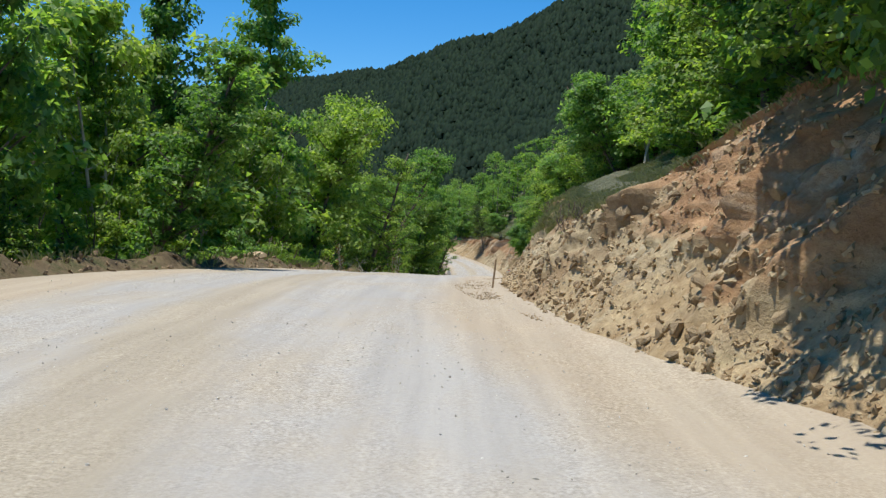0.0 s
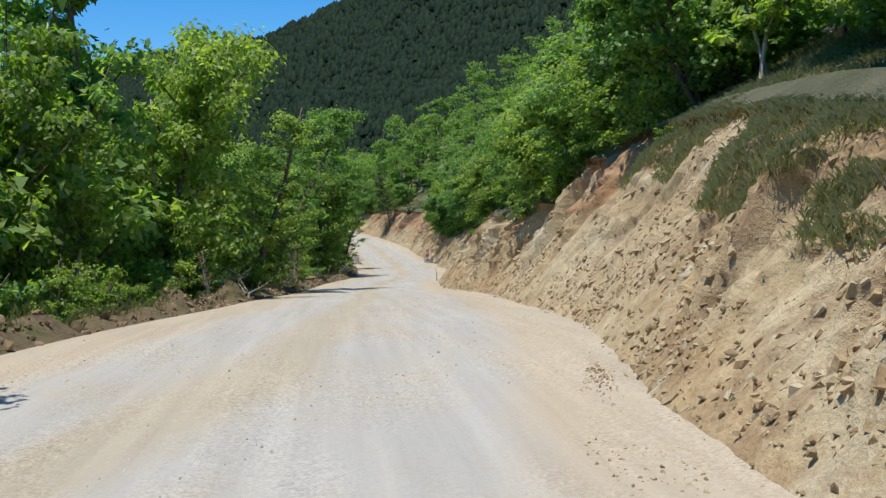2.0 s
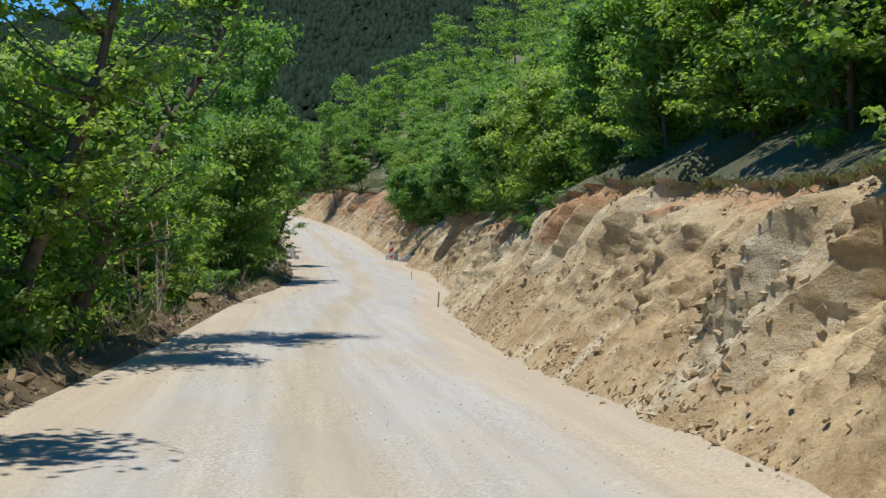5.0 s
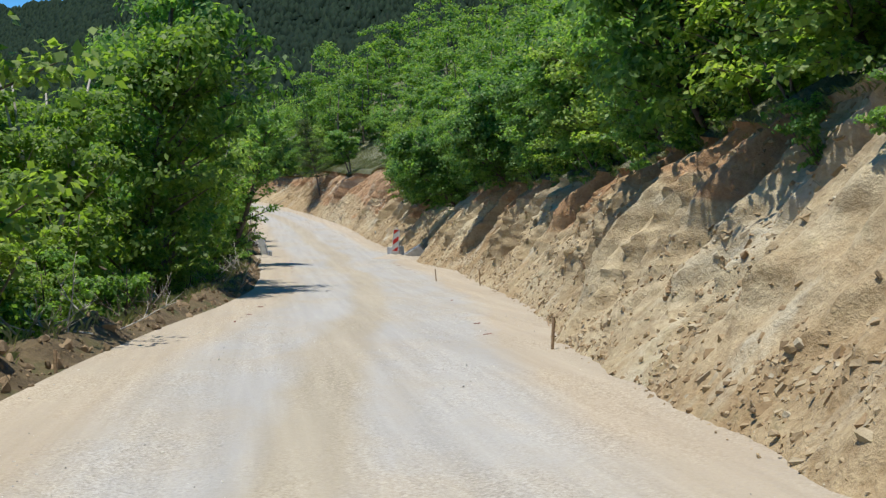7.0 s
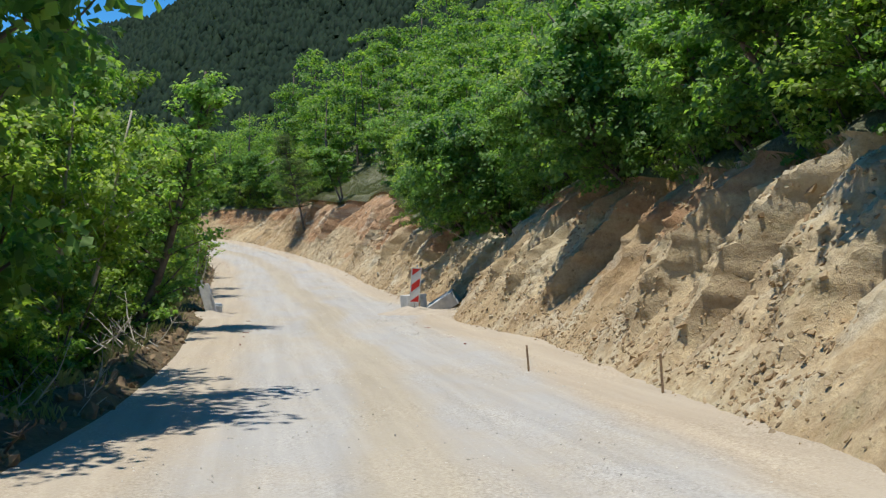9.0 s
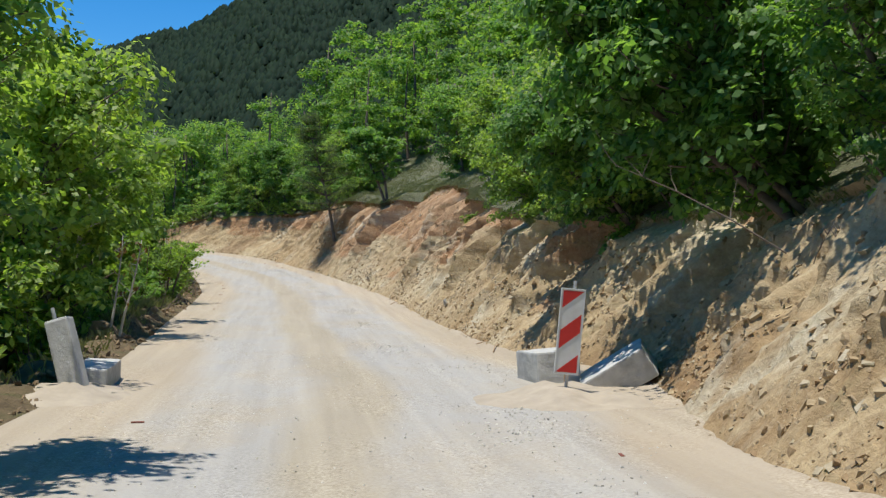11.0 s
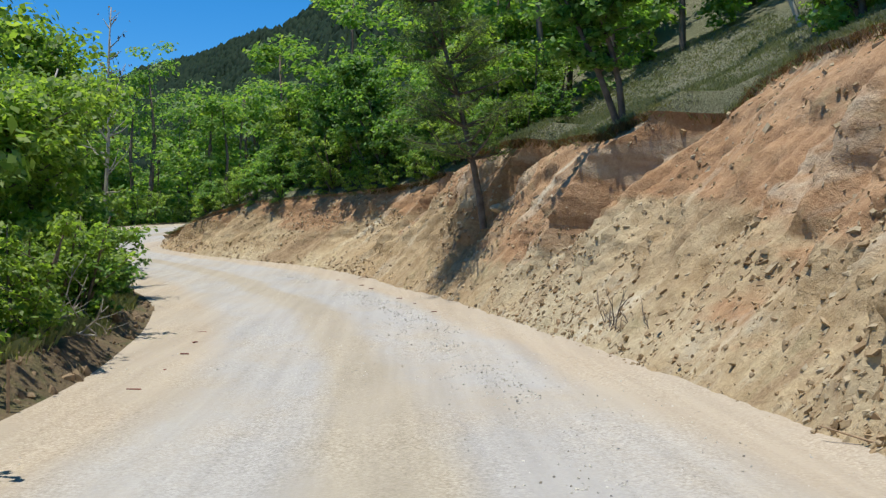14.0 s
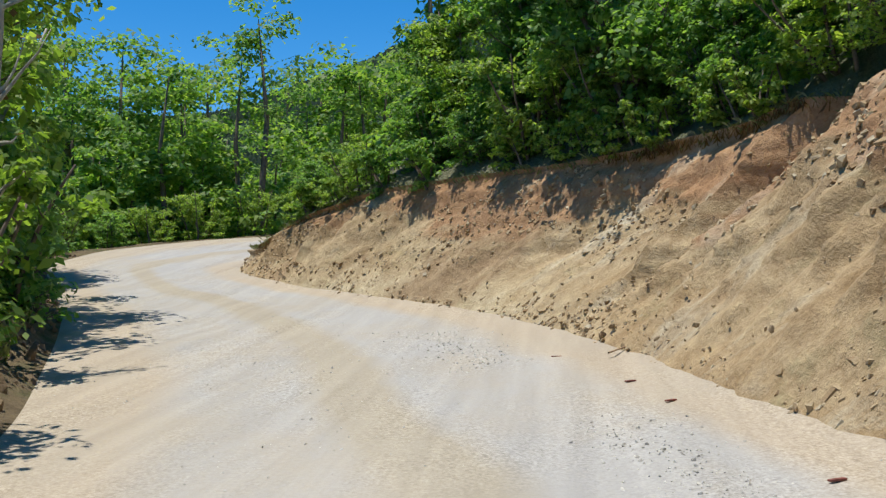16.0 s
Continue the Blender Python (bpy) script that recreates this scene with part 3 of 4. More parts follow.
while y < 166:
    x = edge_l(y) - (rng.uniform(1.7, 2.4) if y < 122 else rng.uniform(0.95, 1.6))
    if not 99 < y < 111:
        plant(shrub, rng, x, y, left_z(x, y) - 0.05, (0.95 if y < 60 else 0.85 if y < 120 else 1.1) * rng.uniform(0.75, 1.15), "shrubs beside the road")
    y += rng.uniform(2.3, 4.0) if not 34 < y < 76 else rng.uniform(1.5, 2.4)
spots = []
for back, gap, size in ((5.2, 2.2, 1.0), (8.4, 3.0, 1.2), (13, 4.2, 1.5), (19, 5.5, 1.6), (27, 7.0, 1.8), (37, 9.0, 2.0)):
    y = -10.0
    while y < 182:
        x = edge_l(y) - back - rng.uniform(-0.9, 0.9)
        spots.append((x, y, left_z(x, y), size * rng.uniform(0.85, 1.2) * (1.5 if y < 48 else 1.0)))
        y += gap * rng.uniform(0.75, 1.25)
woodland("woodland", 41, spots, 0.27, 1600, (MAT_LEAF, MAT_LEAF_Y), "dense green broadleaf woodland on the lower slope")
# above the cut
y = -4.0
while y < 170:
    steep = y < 11 or 39 < y < 50 or 67 < y < 76 or 86 < y < 116
    close = steep or 34 < y < 50 or 78 < y < 98 or 99 < y < 113 or y < 9
    x = edge_r(y) + cut_h(y) / SLOPE + (rng.uniform(0.3, 0.9) if close else rng.uniform(1.0, 1.9))
    if not grass_zone(x, y) and y < 157.5:
        plant(over, rng, x, y, hill_z(x, y) - 0.1, 0.92, "trees above the cut", lean=-24 if steep else -12 if close else -4)
    y += rng.uniform(2.0, 3.0)
for y in (3.6, 5.8, 95.2, 104.4, 109.6):
    x = edge_r(y) + cut_h(y) / SLOPE + 0.1
    plant(over, rng, x, y, hill_z(x, y) - 0.15, 0.95, "trees above the cut", lean=-32)
y = -4.0
while y < 170:
    x = edge_r(y) + cut_h(y) / SLOPE + rng.uniform(0.1, 0.5)
    if not grass_zone(x, y) and rng.random() < 0.75 and y < 159:
        plant(bush, rng, x, y, hill_z(x, y) - 0.1, 0.75, "bushes along the top of the cut", lean=-14)
    y += rng.uniform(1.0, 2.4) if y < 148 else rng.uniform(0.6, 1.0)
y = 145.0
while y < 158.5:
    for d in (0.15, 1.1):
        x = edge_r(y) + cut_h(y) / SLOPE + d + rng.uniform(0, 0.6)
        plant(shrub, rng, x, y, hill_z(x, y) - 0.15, rng.uniform(0.6, 0.95), "shrubs above the cut", lean=-14)
    y += rng.uniform(0.9, 1.4)
y = 35.0
while y < 157:
    d = rng.uniform(0.35, 2.6)
    x = edge_r(y) + cut_h(y) / SLOPE + d
    if not grass_zone(x, y):
        plant(shrub, rng, x, y, hill_z(x, y) - 0.1, rng.uniform(0.6, 0.95), "shrubs above the cut", lean=-12)
    y += rng.uniform(1.0, 1.9) if 98 < y < 114 or 60 < y < 86 else rng.uniform(1.3, 2.4)
for y, d in ((14.6, 3.2), (16.2, 2.7), (18.3, 3.4), (20.4, 2.8), (22.6, 3.3), (24.8, 2.8), (27.0, 3.4), (29.2, 2.7), (31.4, 3.0), (15.4, 4.6), (19.5, 4.8), (23.5, 4.7), (28.0, 4.9)):
    x = edge_r(y) + cut_h(y) / SLOPE + d
    plant(over, rng, x, y, hill_z(x, y) - 0.1, 0.9, "trees above the cut", lean=-4)
for y, d, s in ((10.6, 1.4, 0.9), (12.2, 1.8, 0.95), (13.2, 2.8, 1.1), (14.4, 2.6, 0.9), (15.2, 3.3, 1.15), (16.4, 2.9, 0.95), (17.4, 3.6, 1.1), (18.6, 3.0, 0.8)):
    x = edge_r(y) + cut_h(y) / SLOPE + d
    plant(shrub, rng, x, y, hill_z(x, y) - 0.1, s, "shrubs above the cut", lean=-10)
for y, k, s in ((124.8, 0.55, 0.42), (124.3, 0.8, 0.5), (65.5, 0.92, 0.4), (64.5, 0.74, 0.3), (66.4, 0.78, 0.35), (67.3, 0.9, 0.4), (101.2, 0.9, 0.5), (33.6, 0.9, 0.4)):
    p = bank_point(y, k)
    plant(bush, rng, p.x, p.y, p.z - 0.08, s, "weeds on the cut face", lean=-20)
spots, front = [], []
for back, gap, size in ((2.6, 2.0, 0.95), (5.2, 2.4, 1.0), (8.4, 2.8, 1.05), (12.5, 3.4, 1.1), (17.5, 4.2, 1.2), (24, 5.2, 1.35), (32, 7, 1.5)):
    y = -8.0
    while y < 182 + back:
        x = edge_r(y) + cut_h(y) / SLOPE + back + rng.uniform(-0.9, 0.9)
        if y < 13.5 and back < 6:
            plant(over, rng, x, y, hill_z(x, y) - 0.1, 1.0, "trees above the cut")
        elif not grass_zone(x, y) and not (158 < y < 172 and back < 9):
            (spots if back > 6 else front).append((x, y, hill_z(x, y) - 0.1, size * rng.uniform(0.85, 1.2) * (1.15 if y > 138 else 1.0)))
        y += gap * rng.uniform(0.75, 1.25)
woodland("woodland", 44, front, 0.185, 2500, (MAT_LEAF, MAT_LEAF_Y), "first ranks of green broadleaf woodland above the cut")
woodland("woodland", 42, spots, 0.27, 1400, (MAT_LEAF, MAT_LEAF_Y), "dense green broadleaf woodland climbing the hillside")
spots = []
for _ in range(170):
    y = rng.uniform(174, 214)
    d = rng.uniform(1.8, 22)
    x = edge_l(y) - d
    spots.append((x, y, road_z(y) - 0.12 * d, rng.uniform(1.1, 1.8)))
for n in range(16):
    y = 165 + 1.9 * n
    plant(shrub, rng, edge_l(y) - 1.4, y, road_z(y) - 0.3, 0.9, "shrubs beside the road")
woodland("woodland", 43, spots, 0.23, 1700, (MAT_LEAF, MAT_LEAF_Y), "green woodland beyond the last bend of the road")


def conifers():
    """The pine forest on the far ridge."""
    r = np.random.default_rng(3)
    n = 38000
    x = r.uniform(-190, 130, n)
    line = np.interp(x, [-700, -300, -110, -60, 0, 60, 300], [700, 620, 520, 430, 330, 320, 300])
    y = line + 4 - r.uniform(0, 1, n) ** 1.2 * np.interp(x, [-190, -60, 0, 130], [170, 130, 120, 120])
    h = r.uniform(0.9, 2.5, n)
    w = r.uniform(0.5, 0.8, n) * h
    turn = r.uniform(0, 6.28, n)
    z = np.array([float(ridge_z(a, b)) for a, b in zip(x, y)])
    verts = np.empty((n, 9, 3))
    for s in range(4):
        q = turn + s * 1.5708
        for ring, low, wide in ((0, -0.1, 0.9), (4, 0.42, 0.72)):
            j = wide * r.uniform(0.7, 1.2, n)
            verts[:, ring + s] = np.stack([x + w * j * np.cos(q), y + w * j * np.sin(q), z + h * (low + r.uniform(-0.08, 0.12, n))], 1)
    verts[:, 8] = np.stack([x + r.normal(size=n) * 0.15, y, z + h], 1)
    faces = []
    for i in range(n):
        b = 9 * i
        for s in range(4):
            k = (s + 1) % 4
            faces += [(b + s, b + k, b + 4 + k, b + 4 + s), (b + 4 + s, b + 4 + k, b + 8)]
    return link_mesh("forest", verts.reshape(-1, 3).tolist(), faces, MAT_CONIFER, smooth=True)


tagged(conifers(), "dense dark pine forest covering the mountain", "forest", kind="stuff")

# ---- pine on the bank, forked tree on its top, bare trees ----


def pine(x, y, z):
    r, nr = random.Random(7), np.random.default_rng(7)
    root = tagged(new("pine_tree"), "slim leaning pine tree rooted in the bank face", "tree")
    root.matrix_basis = pose(x, y, z, 0, -5, 0)
    verts, faces, centres, radii = [], [], [], []
    pts = limb(r, Vector((0, 0, -0.3)), Vector((-0.02, 0.03, 1)), 6.4, 0.05, 10)
    tube(verts, faces, pts, [0.062 * (1.12 - i / 10) + 0.01 for i in range(11)], 9)
    f = 0.24
    while f < 0.99:
        i = min(9, int(f * 10))
        base = pts[i].lerp(pts[i + 1], f * 10 - i)
        for k in range(5):
            q = r.uniform(0, 6.283)
            br = limb(r, base, Vector((math.cos(q), math.sin(q), r.uniform(-0.1, 0.45))), (1.55 * (1.15 - f) + 0.22) * r.uniform(0.75, 1.15), 0.16, 5)
            tube(verts, faces, br, [0.03 * (1.05 - j / 5) + 0.004 for j in range(6)], 5)
            for w in (2, 3, 4, 5):
                centres.append(br[w])
                radii.append(0.15)
        f += 0.055
    for k in range(7):
        q, h = r.uniform(0, 6.283), r.uniform(0.7, 2.0)
        br = limb(r, Vector((0, 0, h)), Vector((math.cos(q), math.sin(q), 0.1)), r.uniform(0.3, 0.9), 0.2, 4)
        tube(verts, faces, br, [0.014, 0.012, 0.009, 0.006, 0.003], 4)
    link_mesh("trunk", verts, faces, MAT_BARK, parent=root)
    crown = new("crown", leaves_mesh("crown", nr, np.array([tuple(c) for c in centres]), np.array(radii), 9000, 0.2, MAT_PINE, 1.2, 0.12))
    crown.parent = root


pine(5.4, 142.3, 1.55)

P_FORK = bank_point(138.4, 1.0)
fork = broadleaf(51, 4.1, 1.4, 14000, 0.085, MAT_LEAF, MAT_BARK, "forked young tree on the grassy lip of the bank", 0.3, 2, (-0.22, 0), clumps=48)
fork.matrix_basis = pose(P_FORK.x + 0.25, P_FORK.y, P_FORK.z - 0.05, 0, 0, 30)
for seed, y, d, h in ((52, 131.5, 1.5, 3.2), (53, 127.6, 0.6, 2.6), (54, 134.2, 3.6, 3.8), (55, 141.0, 5.0, 4.2), (56, 33.5, 1.6, 2.4)):
    top = bank_point(y, 1.0)
    sapling = broadleaf(seed, h, 0.85, 2600, 0.11, MAT_LEAF_Y, MAT_PALEBARK, "thin young tree standing in the dry grass", 0.3, 2, clumps=24)
    sapling.matrix_basis = pose(top.x + d, y, hill_z(top.x + d, y) - 0.1, 0, 0, seed * 40)
for seed, y, d, h in ((61, 146.0, 0.6, 7.6), (62, 112.6, 0.5, 2.3), (63, 128.0, 1.0, 2.6), (64, 44.0, 0.7, 1.7), (65, 66.5, 1.0, 2.8), (66, 64.4, 0.8, 2.4), (60, 62.3, 0.9, 2.0)):
    x = edge_l(y) - d
    bare = broadleaf(seed, h, 0.20 * h, 90, 0.1, MAT_DRYLEAF, MAT_PALEBARK, "bare grey tree with thin twigs and few dry leaves", 0.25, 1 if h > 3 else 2, (0.14, 0.0), name="bare_tree", clumps=30)
    bare.matrix_basis = pose(x, y, left_z(x, y), 0, 0, seed * 70) @ Matrix.Diagonal((0.55, 0.55, 1, 1))

for seed, y, d, h, tip, wide, mat in ((67, 99.9, 1.5, 7.6, 0.43, 1.5, MAT_LEAF), (68, 58.4, 1.5, 9.6, 0.4, 2.2, MAT_LEAF), (69, 56.7, 1.7, 8.6, 0.26, 1.9, MAT_LEAF_Y), (70, 25.0, 1.9, 6.6, 0.24, 1.5, MAT_LEAF)):
    x = edge_l(y) - d
    leaner = broadleaf(seed, h, wide, 14000, 0.078, mat, MAT_BARK, "tall tree leaning out over the road edge", 0.04, 1, (tip, 0.05), clumps=60)
    leaner.matrix_basis = pose(x, y, left_z(x, y))

# ---- things at the roadside ----
MAT_CONCRETE = plain("concrete", (0.45, 0.45, 0.435), 0.85, 0.22, 5, 0.4)
MAT_RED = plain("red_sheeting", (0.50, 0.035, 0.03), 0.4, 0.12, 9, 0.05)
MAT_WHITE = plain("white_sheeting", (0.60, 0.61, 0.60), 0.4, 0.08, 9, 0.05)
MAT_STEEL = plain("zinc_pipe", (0.45, 0.45, 0.44), 0.5, 0.2, 12, 0.1)
MAT_WOOD = plain("stake_wood", (0.30, 0.21, 0.13), 0.85, 0.35, 14)
MAT_SAND = plain("loose_sand", (0.375, 0.325, 0.26), 0.95, 0.15, 3, 0.3)
MAT_MARK = plain("faded_red_paint", (0.2, 0.07, 0.055), 0.8, 0.35, 20)


def box_mesh(sx, sy, sz, bevel=0.02, rough=0.0, seed=0, cuts=0):
    bm = bmesh.new()
    bmesh.ops.create_cube(bm, size=1.0)
    for v in bm.verts:
        v.co = Vector((v.co.x * sx, v.co.y * sy, (v.co.z + 0.5) * sz))
    bmesh.ops.bevel(bm, geom=bm.edges[:], offset=bevel, segments=2, profile=0.6, affect="EDGES")
    if cuts:
        bmesh.ops.subdivide_edges(bm, edges=bm.edges[:], cuts=cuts, use_grid_fill=True)
    if rough:
        for v in bm.verts:
            v.co += rough * noise.noise_vector(v.co * 6 + Vector((seed, 0, 0)))
    return bm


def pipe_mesh(radius, length, sides=10):
    bm = bmesh.new()
    bmesh.ops.create_cone(bm, cap_ends=True, segments=sides, radius1=radius, radius2=radius, depth=length)
    bmesh.ops.translate(bm, verts=bm.verts, vec=(0, 0, length / 2))
    return bm


def slab(points, y0, y1):
    """A flat polygon in x and z, given depth in y."""
    bm = bmesh.new()
    a = [bm.verts.new((x, y0, z)) for x, z in points]
    b = [bm.verts.new((x, y1, z)) for x, z in points]
    bm.faces.new(a)
    bm.faces.new(b[::-1])
    for i in range(len(a)):
        j = (i + 1) % len(a)
        bm.faces.new((a[j], a[i], b[i], b[j]))
    bmesh.ops.recalc_face_normals(bm, faces=bm.faces[:])
    return bm


def clipped(points, nx, nz, c):
    """The part of a polygon where nx x + nz z < c."""
    out = []
    for i, (x, z) in enumerate(points):
        x2, z2 = points[(i + 1) % len(points)]
        a, b = nx * x + nz * z - c, nx * x2 + nz * z2 - c
        if a <= 0:
            out.append((x, z))
        if a * b < 0:
            t = a / (a - b)
            out.append((x + (x2 - x) * t, z + (z2 - z) * t))
    return out


def warning_board(x, y, z):
    root = tagged(new("warning_board"), "red and white striped warning board with white rim, leaning slightly", "traffic sign")
    root.matrix_basis = pose(x, y, z, 3, 5, -6)
    w, lo, hi = 0.13, 0.08, 1.06
    part("panel", slab([(-w, lo), (w, lo), (w, hi), (-w, hi)], -0.012, 0.012), MAT_WHITE, root, "white reflective panel")
    run, pitch = 0.85, 0.475
    for k in range(-1, 2):
        poly = [(-w + 0.014, lo + 0.014), (w - 0.014, lo + 0.014), (w - 0.014, hi - 0.014), (-w + 0.014, hi - 0.014)]
        base = lo + 0.385 + k * pitch
        poly = clipped(poly, run, -1.0, -base)
        if len(poly) > 2:
            poly = clipped(poly, -run, 1.0, base + 0.215)
        if len(poly) > 2:
            part("stripe", slab(poly, -0.017, -0.013), MAT_RED, root, "red diagonal stripe")
    for a, b in (((-w - 0.012, lo - 0.012), (-w, hi + 0.012)), ((w, lo - 0.012), (w + 0.012, hi + 0.012)), ((-w, lo - 0.012), (w, lo)), ((-w, hi), (w, hi + 0.012))):
        part("rim", slab([a, (b[0], a[1]), b, (a[0], b[1])], -0.02, 0.02), MAT_WHITE, root)
    pole = part("pole", pipe_mesh(0.02, 1.5), MAT_STEEL, root, "thin zinc pipe")
    pole.matrix_basis = pose(0.02, 0.04, -0.34)
    foot = part("base", box_mesh(0.34, 0.3, 0.12, 0.02), MAT_CONCRETE, root, "sunken concrete foot")
    foot.matrix_basis = pose(0.02, 0.04, -0.31)


warning_board(6.52, 103.75, road_z(103.75) + 0.22)


def concrete_post(x, y, z):
    root = tagged(new("concrete_post"), "leaning pale concrete post with a pipe stub on top", "post")
    root.matrix_basis = pose(x, y, z - 0.3, -3, -15, -8)
    part("shaft", box_mesh(0.29, 0.24, 1.24, 0.03, 0.008, 3, 3), MAT_CONCRETE, root)
    stub = part("pipe", pipe_mesh(0.022, 0.2), MAT_STEEL, root, "grey pipe stub")
    stub.matrix_basis = pose(-0.04, 0, 1.19)


concrete_post(0.9, 104.85, road_z(105) + 0.02)


def block(label, x, y, z, size, turn, seed):
    root = tagged(new("concrete_block"), label, "concrete block")
    root.matrix_basis = pose(x, y, z, *turn)
    part("body", box_mesh(*size, 0.025, 0.012, seed, 3), MAT_CONCRETE, root)


block("long weathered concrete block lying beside the leaning post", 0.82, 106.1, road_z(106) - 0.1, (0.46, 1.6, 0.38), (0, 3, 3), 1)
block("pale concrete block sunk beside the bank", 6.84, 105.8, road_z(106) - 0.06, (0.62, 0.8, 0.46), (-2, -3, 8), 2)
block("tilted broken concrete slab leaning on the bank", 7.75, 105.2, road_z(105) - 0.05, (0.95, 0.62, 0.42), (12, -32, -24), 3)


def mound(name, label, x, y, z, rx, ry, h, mat, seed):
    """A low uneven heap."""
    rows = []
    for i in range(13):
        rows.append([(x + rx * (j / 6 - 1), y + ry * (i / 6 - 1), z - 0.05 + h * max(0, 1 - (j / 6 - 1) ** 2 - (i / 6 - 1) ** 2) ** 1.4 * (1 + 0.5 * fbm(j * 0.5, i * 0.5, seed))) for j in range(13)])
    return tagged(sheet(name, rows, mat), label, "mound")


mound("sand_mound", "low heap of pale sand at the foot of the post", 0.7, 104.9, road_z(104.9) - 0.03, 1.0, 1.3, 0.22, MAT_SAND, 2.0)

mound("sand_mound", "low heap of pale sand round the foot of the warning board", 6.6, 103.95, road_z(104) - 0.03, 1.3, 1.7, 0.2, MAT_SAND, 5.0)

# survey stakes
STAKES = [(0.92, 19.3, 0.55), (4.12, 69.85, 0.45), (6.55, 85.5, 0.5), (0.02, 129.7, 0.5), (-1.72, 69.2, 0.3), (-2.0, 67.3, 0.4), (6.9, 105.2, 0.3), (5.9, 89.0, 0.4)]
first = None
for n, (x, y, h) in enumerate(STAKES):
    m = pose(x, y, road_z(y) - 0.1, 4 * math.sin(n * 2.1), 5 * math.cos(n * 1.7), n * 37)
    if first is None:
        first = tagged(new("survey_stake"), "thin weathered wooden survey stake driven into the verge", "stake", "survey stakes")
        part("stick", box_mesh(0.035, 0.03, 0.65, 0.006, 0.004, 4, 1), MAT_WOOD, first)
        first.matrix_basis = m
    else:
        copy_thing(first, m @ Matrix.Diagonal((1, 1, h / 0.55, 1)))

# small red marks along both edges of the gravel
MARKS = [(4.03, 74.0), (3.79, 72.1), (4.23, 75.9), (4.46, 77.8), (4.74, 80.1), (0.29, 77.3), (0.07, 75.7), (0.52, 79.5), (1.68, 95.7), (1.78, 98.9), (1.74, 97.7), (5.98, 95.5), (5.96, 93.9), (5.98, 98.4), (6.01, 100.1),
         (1.85, 102.6), (3.92, 141.1), (4.24, 139.5), (2.94, 145.0), (3.27, 143.7), (3.6, 142.4), (2.68, 146.0), (2.0, 147.6), (2.72, 139.2), (0.72, 134.1), (0.61, 135.4), (0.47, 136.7), (0.8, 132.6), (0.8, 131.1), (1.06, 124.1), (0.99, 126.6)]
first = None
for n, (x, y) in enumerate(MARKS):
    m = pose(x, y, road_z(y) + 0.0, 0, 0, 40 + 55 * math.sin(n * 3.3)) @ Matrix.Diagonal((0.8 + 0.4 * math.sin(n * 1.3) ** 2, 1, 1, 1))
    if first is None:
        first = tagged(new("wood_marker"), "short faded red wooden marker lying on the gravel", "marker", "red markers along the road")
        part("strip", box_mesh(0.17, 0.03, 0.014, 0.004, 0.004, 5, 1), MAT_MARK, first)
        first.matrix_basis = m
    else:
        copy_thing(first, m)


def twigs(name, label, x, y, z, count, height, seed, mat, spread=0.35, flat=False):
    """A clump of bare stems."""
    r = random.Random(seed)
    root = tagged(new(name), label, "dead brush")
    root.matrix_basis = pose(x, y, z)
    for _ in range(count):
        verts, faces = [], []
        way = Vector((r.uniform(-1, 1), r.uniform(-1, 1), r.uniform(0.1, 0.5) if flat else r.uniform(0.9, 2.2)))
        br = limb(r, Vector((r.uniform(-spread, spread), r.uniform(-spread, spread), -0.06)), way, height * r.uniform(0.5, 1.1), 0.22, 5)
        tube(verts, faces, br, [w * height for w in (0.014, 0.012, 0.010, 0.008, 0.005, 0.003)], 5)
        for _ in range(3):
            b2 = limb(r, br[r.randint(2, 4)], way + Vector((r.uniform(-1, 1), r.uniform(-1, 1), r.uniform(-0.3, 0.8))), height * r.uniform(0.15, 0.4), 0.25, 3)
            tube(verts, faces, b2, [0.008, 0.006, 0.004, 0.002], 4)
        link_mesh("stem", verts, faces, mat, parent=root)


for n, (x, y) in enumerate(((6.62, 133.1), (7.05, 132.7), (6.55, 134.0))):
    twigs("dead_shrub", "bare brown twigs of a dead shrub at the bank foot", x + 0.1, y, road_z(y) + 0.12, 8, 0.75, 70 + n, MAT_BARK)
for n, y in enumerate((47, 51, 54.5, 60.5, 64, 68.5, 72.5, 77, 80.5, 83.5, 86.5, 90, 93, 114, 117.5, 121, 126, 130.5, 134)):
    x = edge_l(y) - 0.75 - 0.3 * (n % 3)
    twigs("brush_pile", "tangle of dry brown cut branches beside the road", x, y, left_z(x, y) + 0.05, 12, 1.1, 80 + n, MAT_BARK if n % 2 else MAT_PALEBARK, 0.7, True)
for n, (y, k) in enumerate(((21.5, 0.72), (101.6, 0.62), (124.6, 0.6), (17.0, 0.8), (16.6, 0.7), (16.1, 0.82))):
    p = bank_point(y, k)
    twigs("dead_shrub", "withered shrub with brown twigs hanging on the bank", p.x - 0.05, p.y, p.z, 9, 0.42, 120 + n, MAT_BARK)

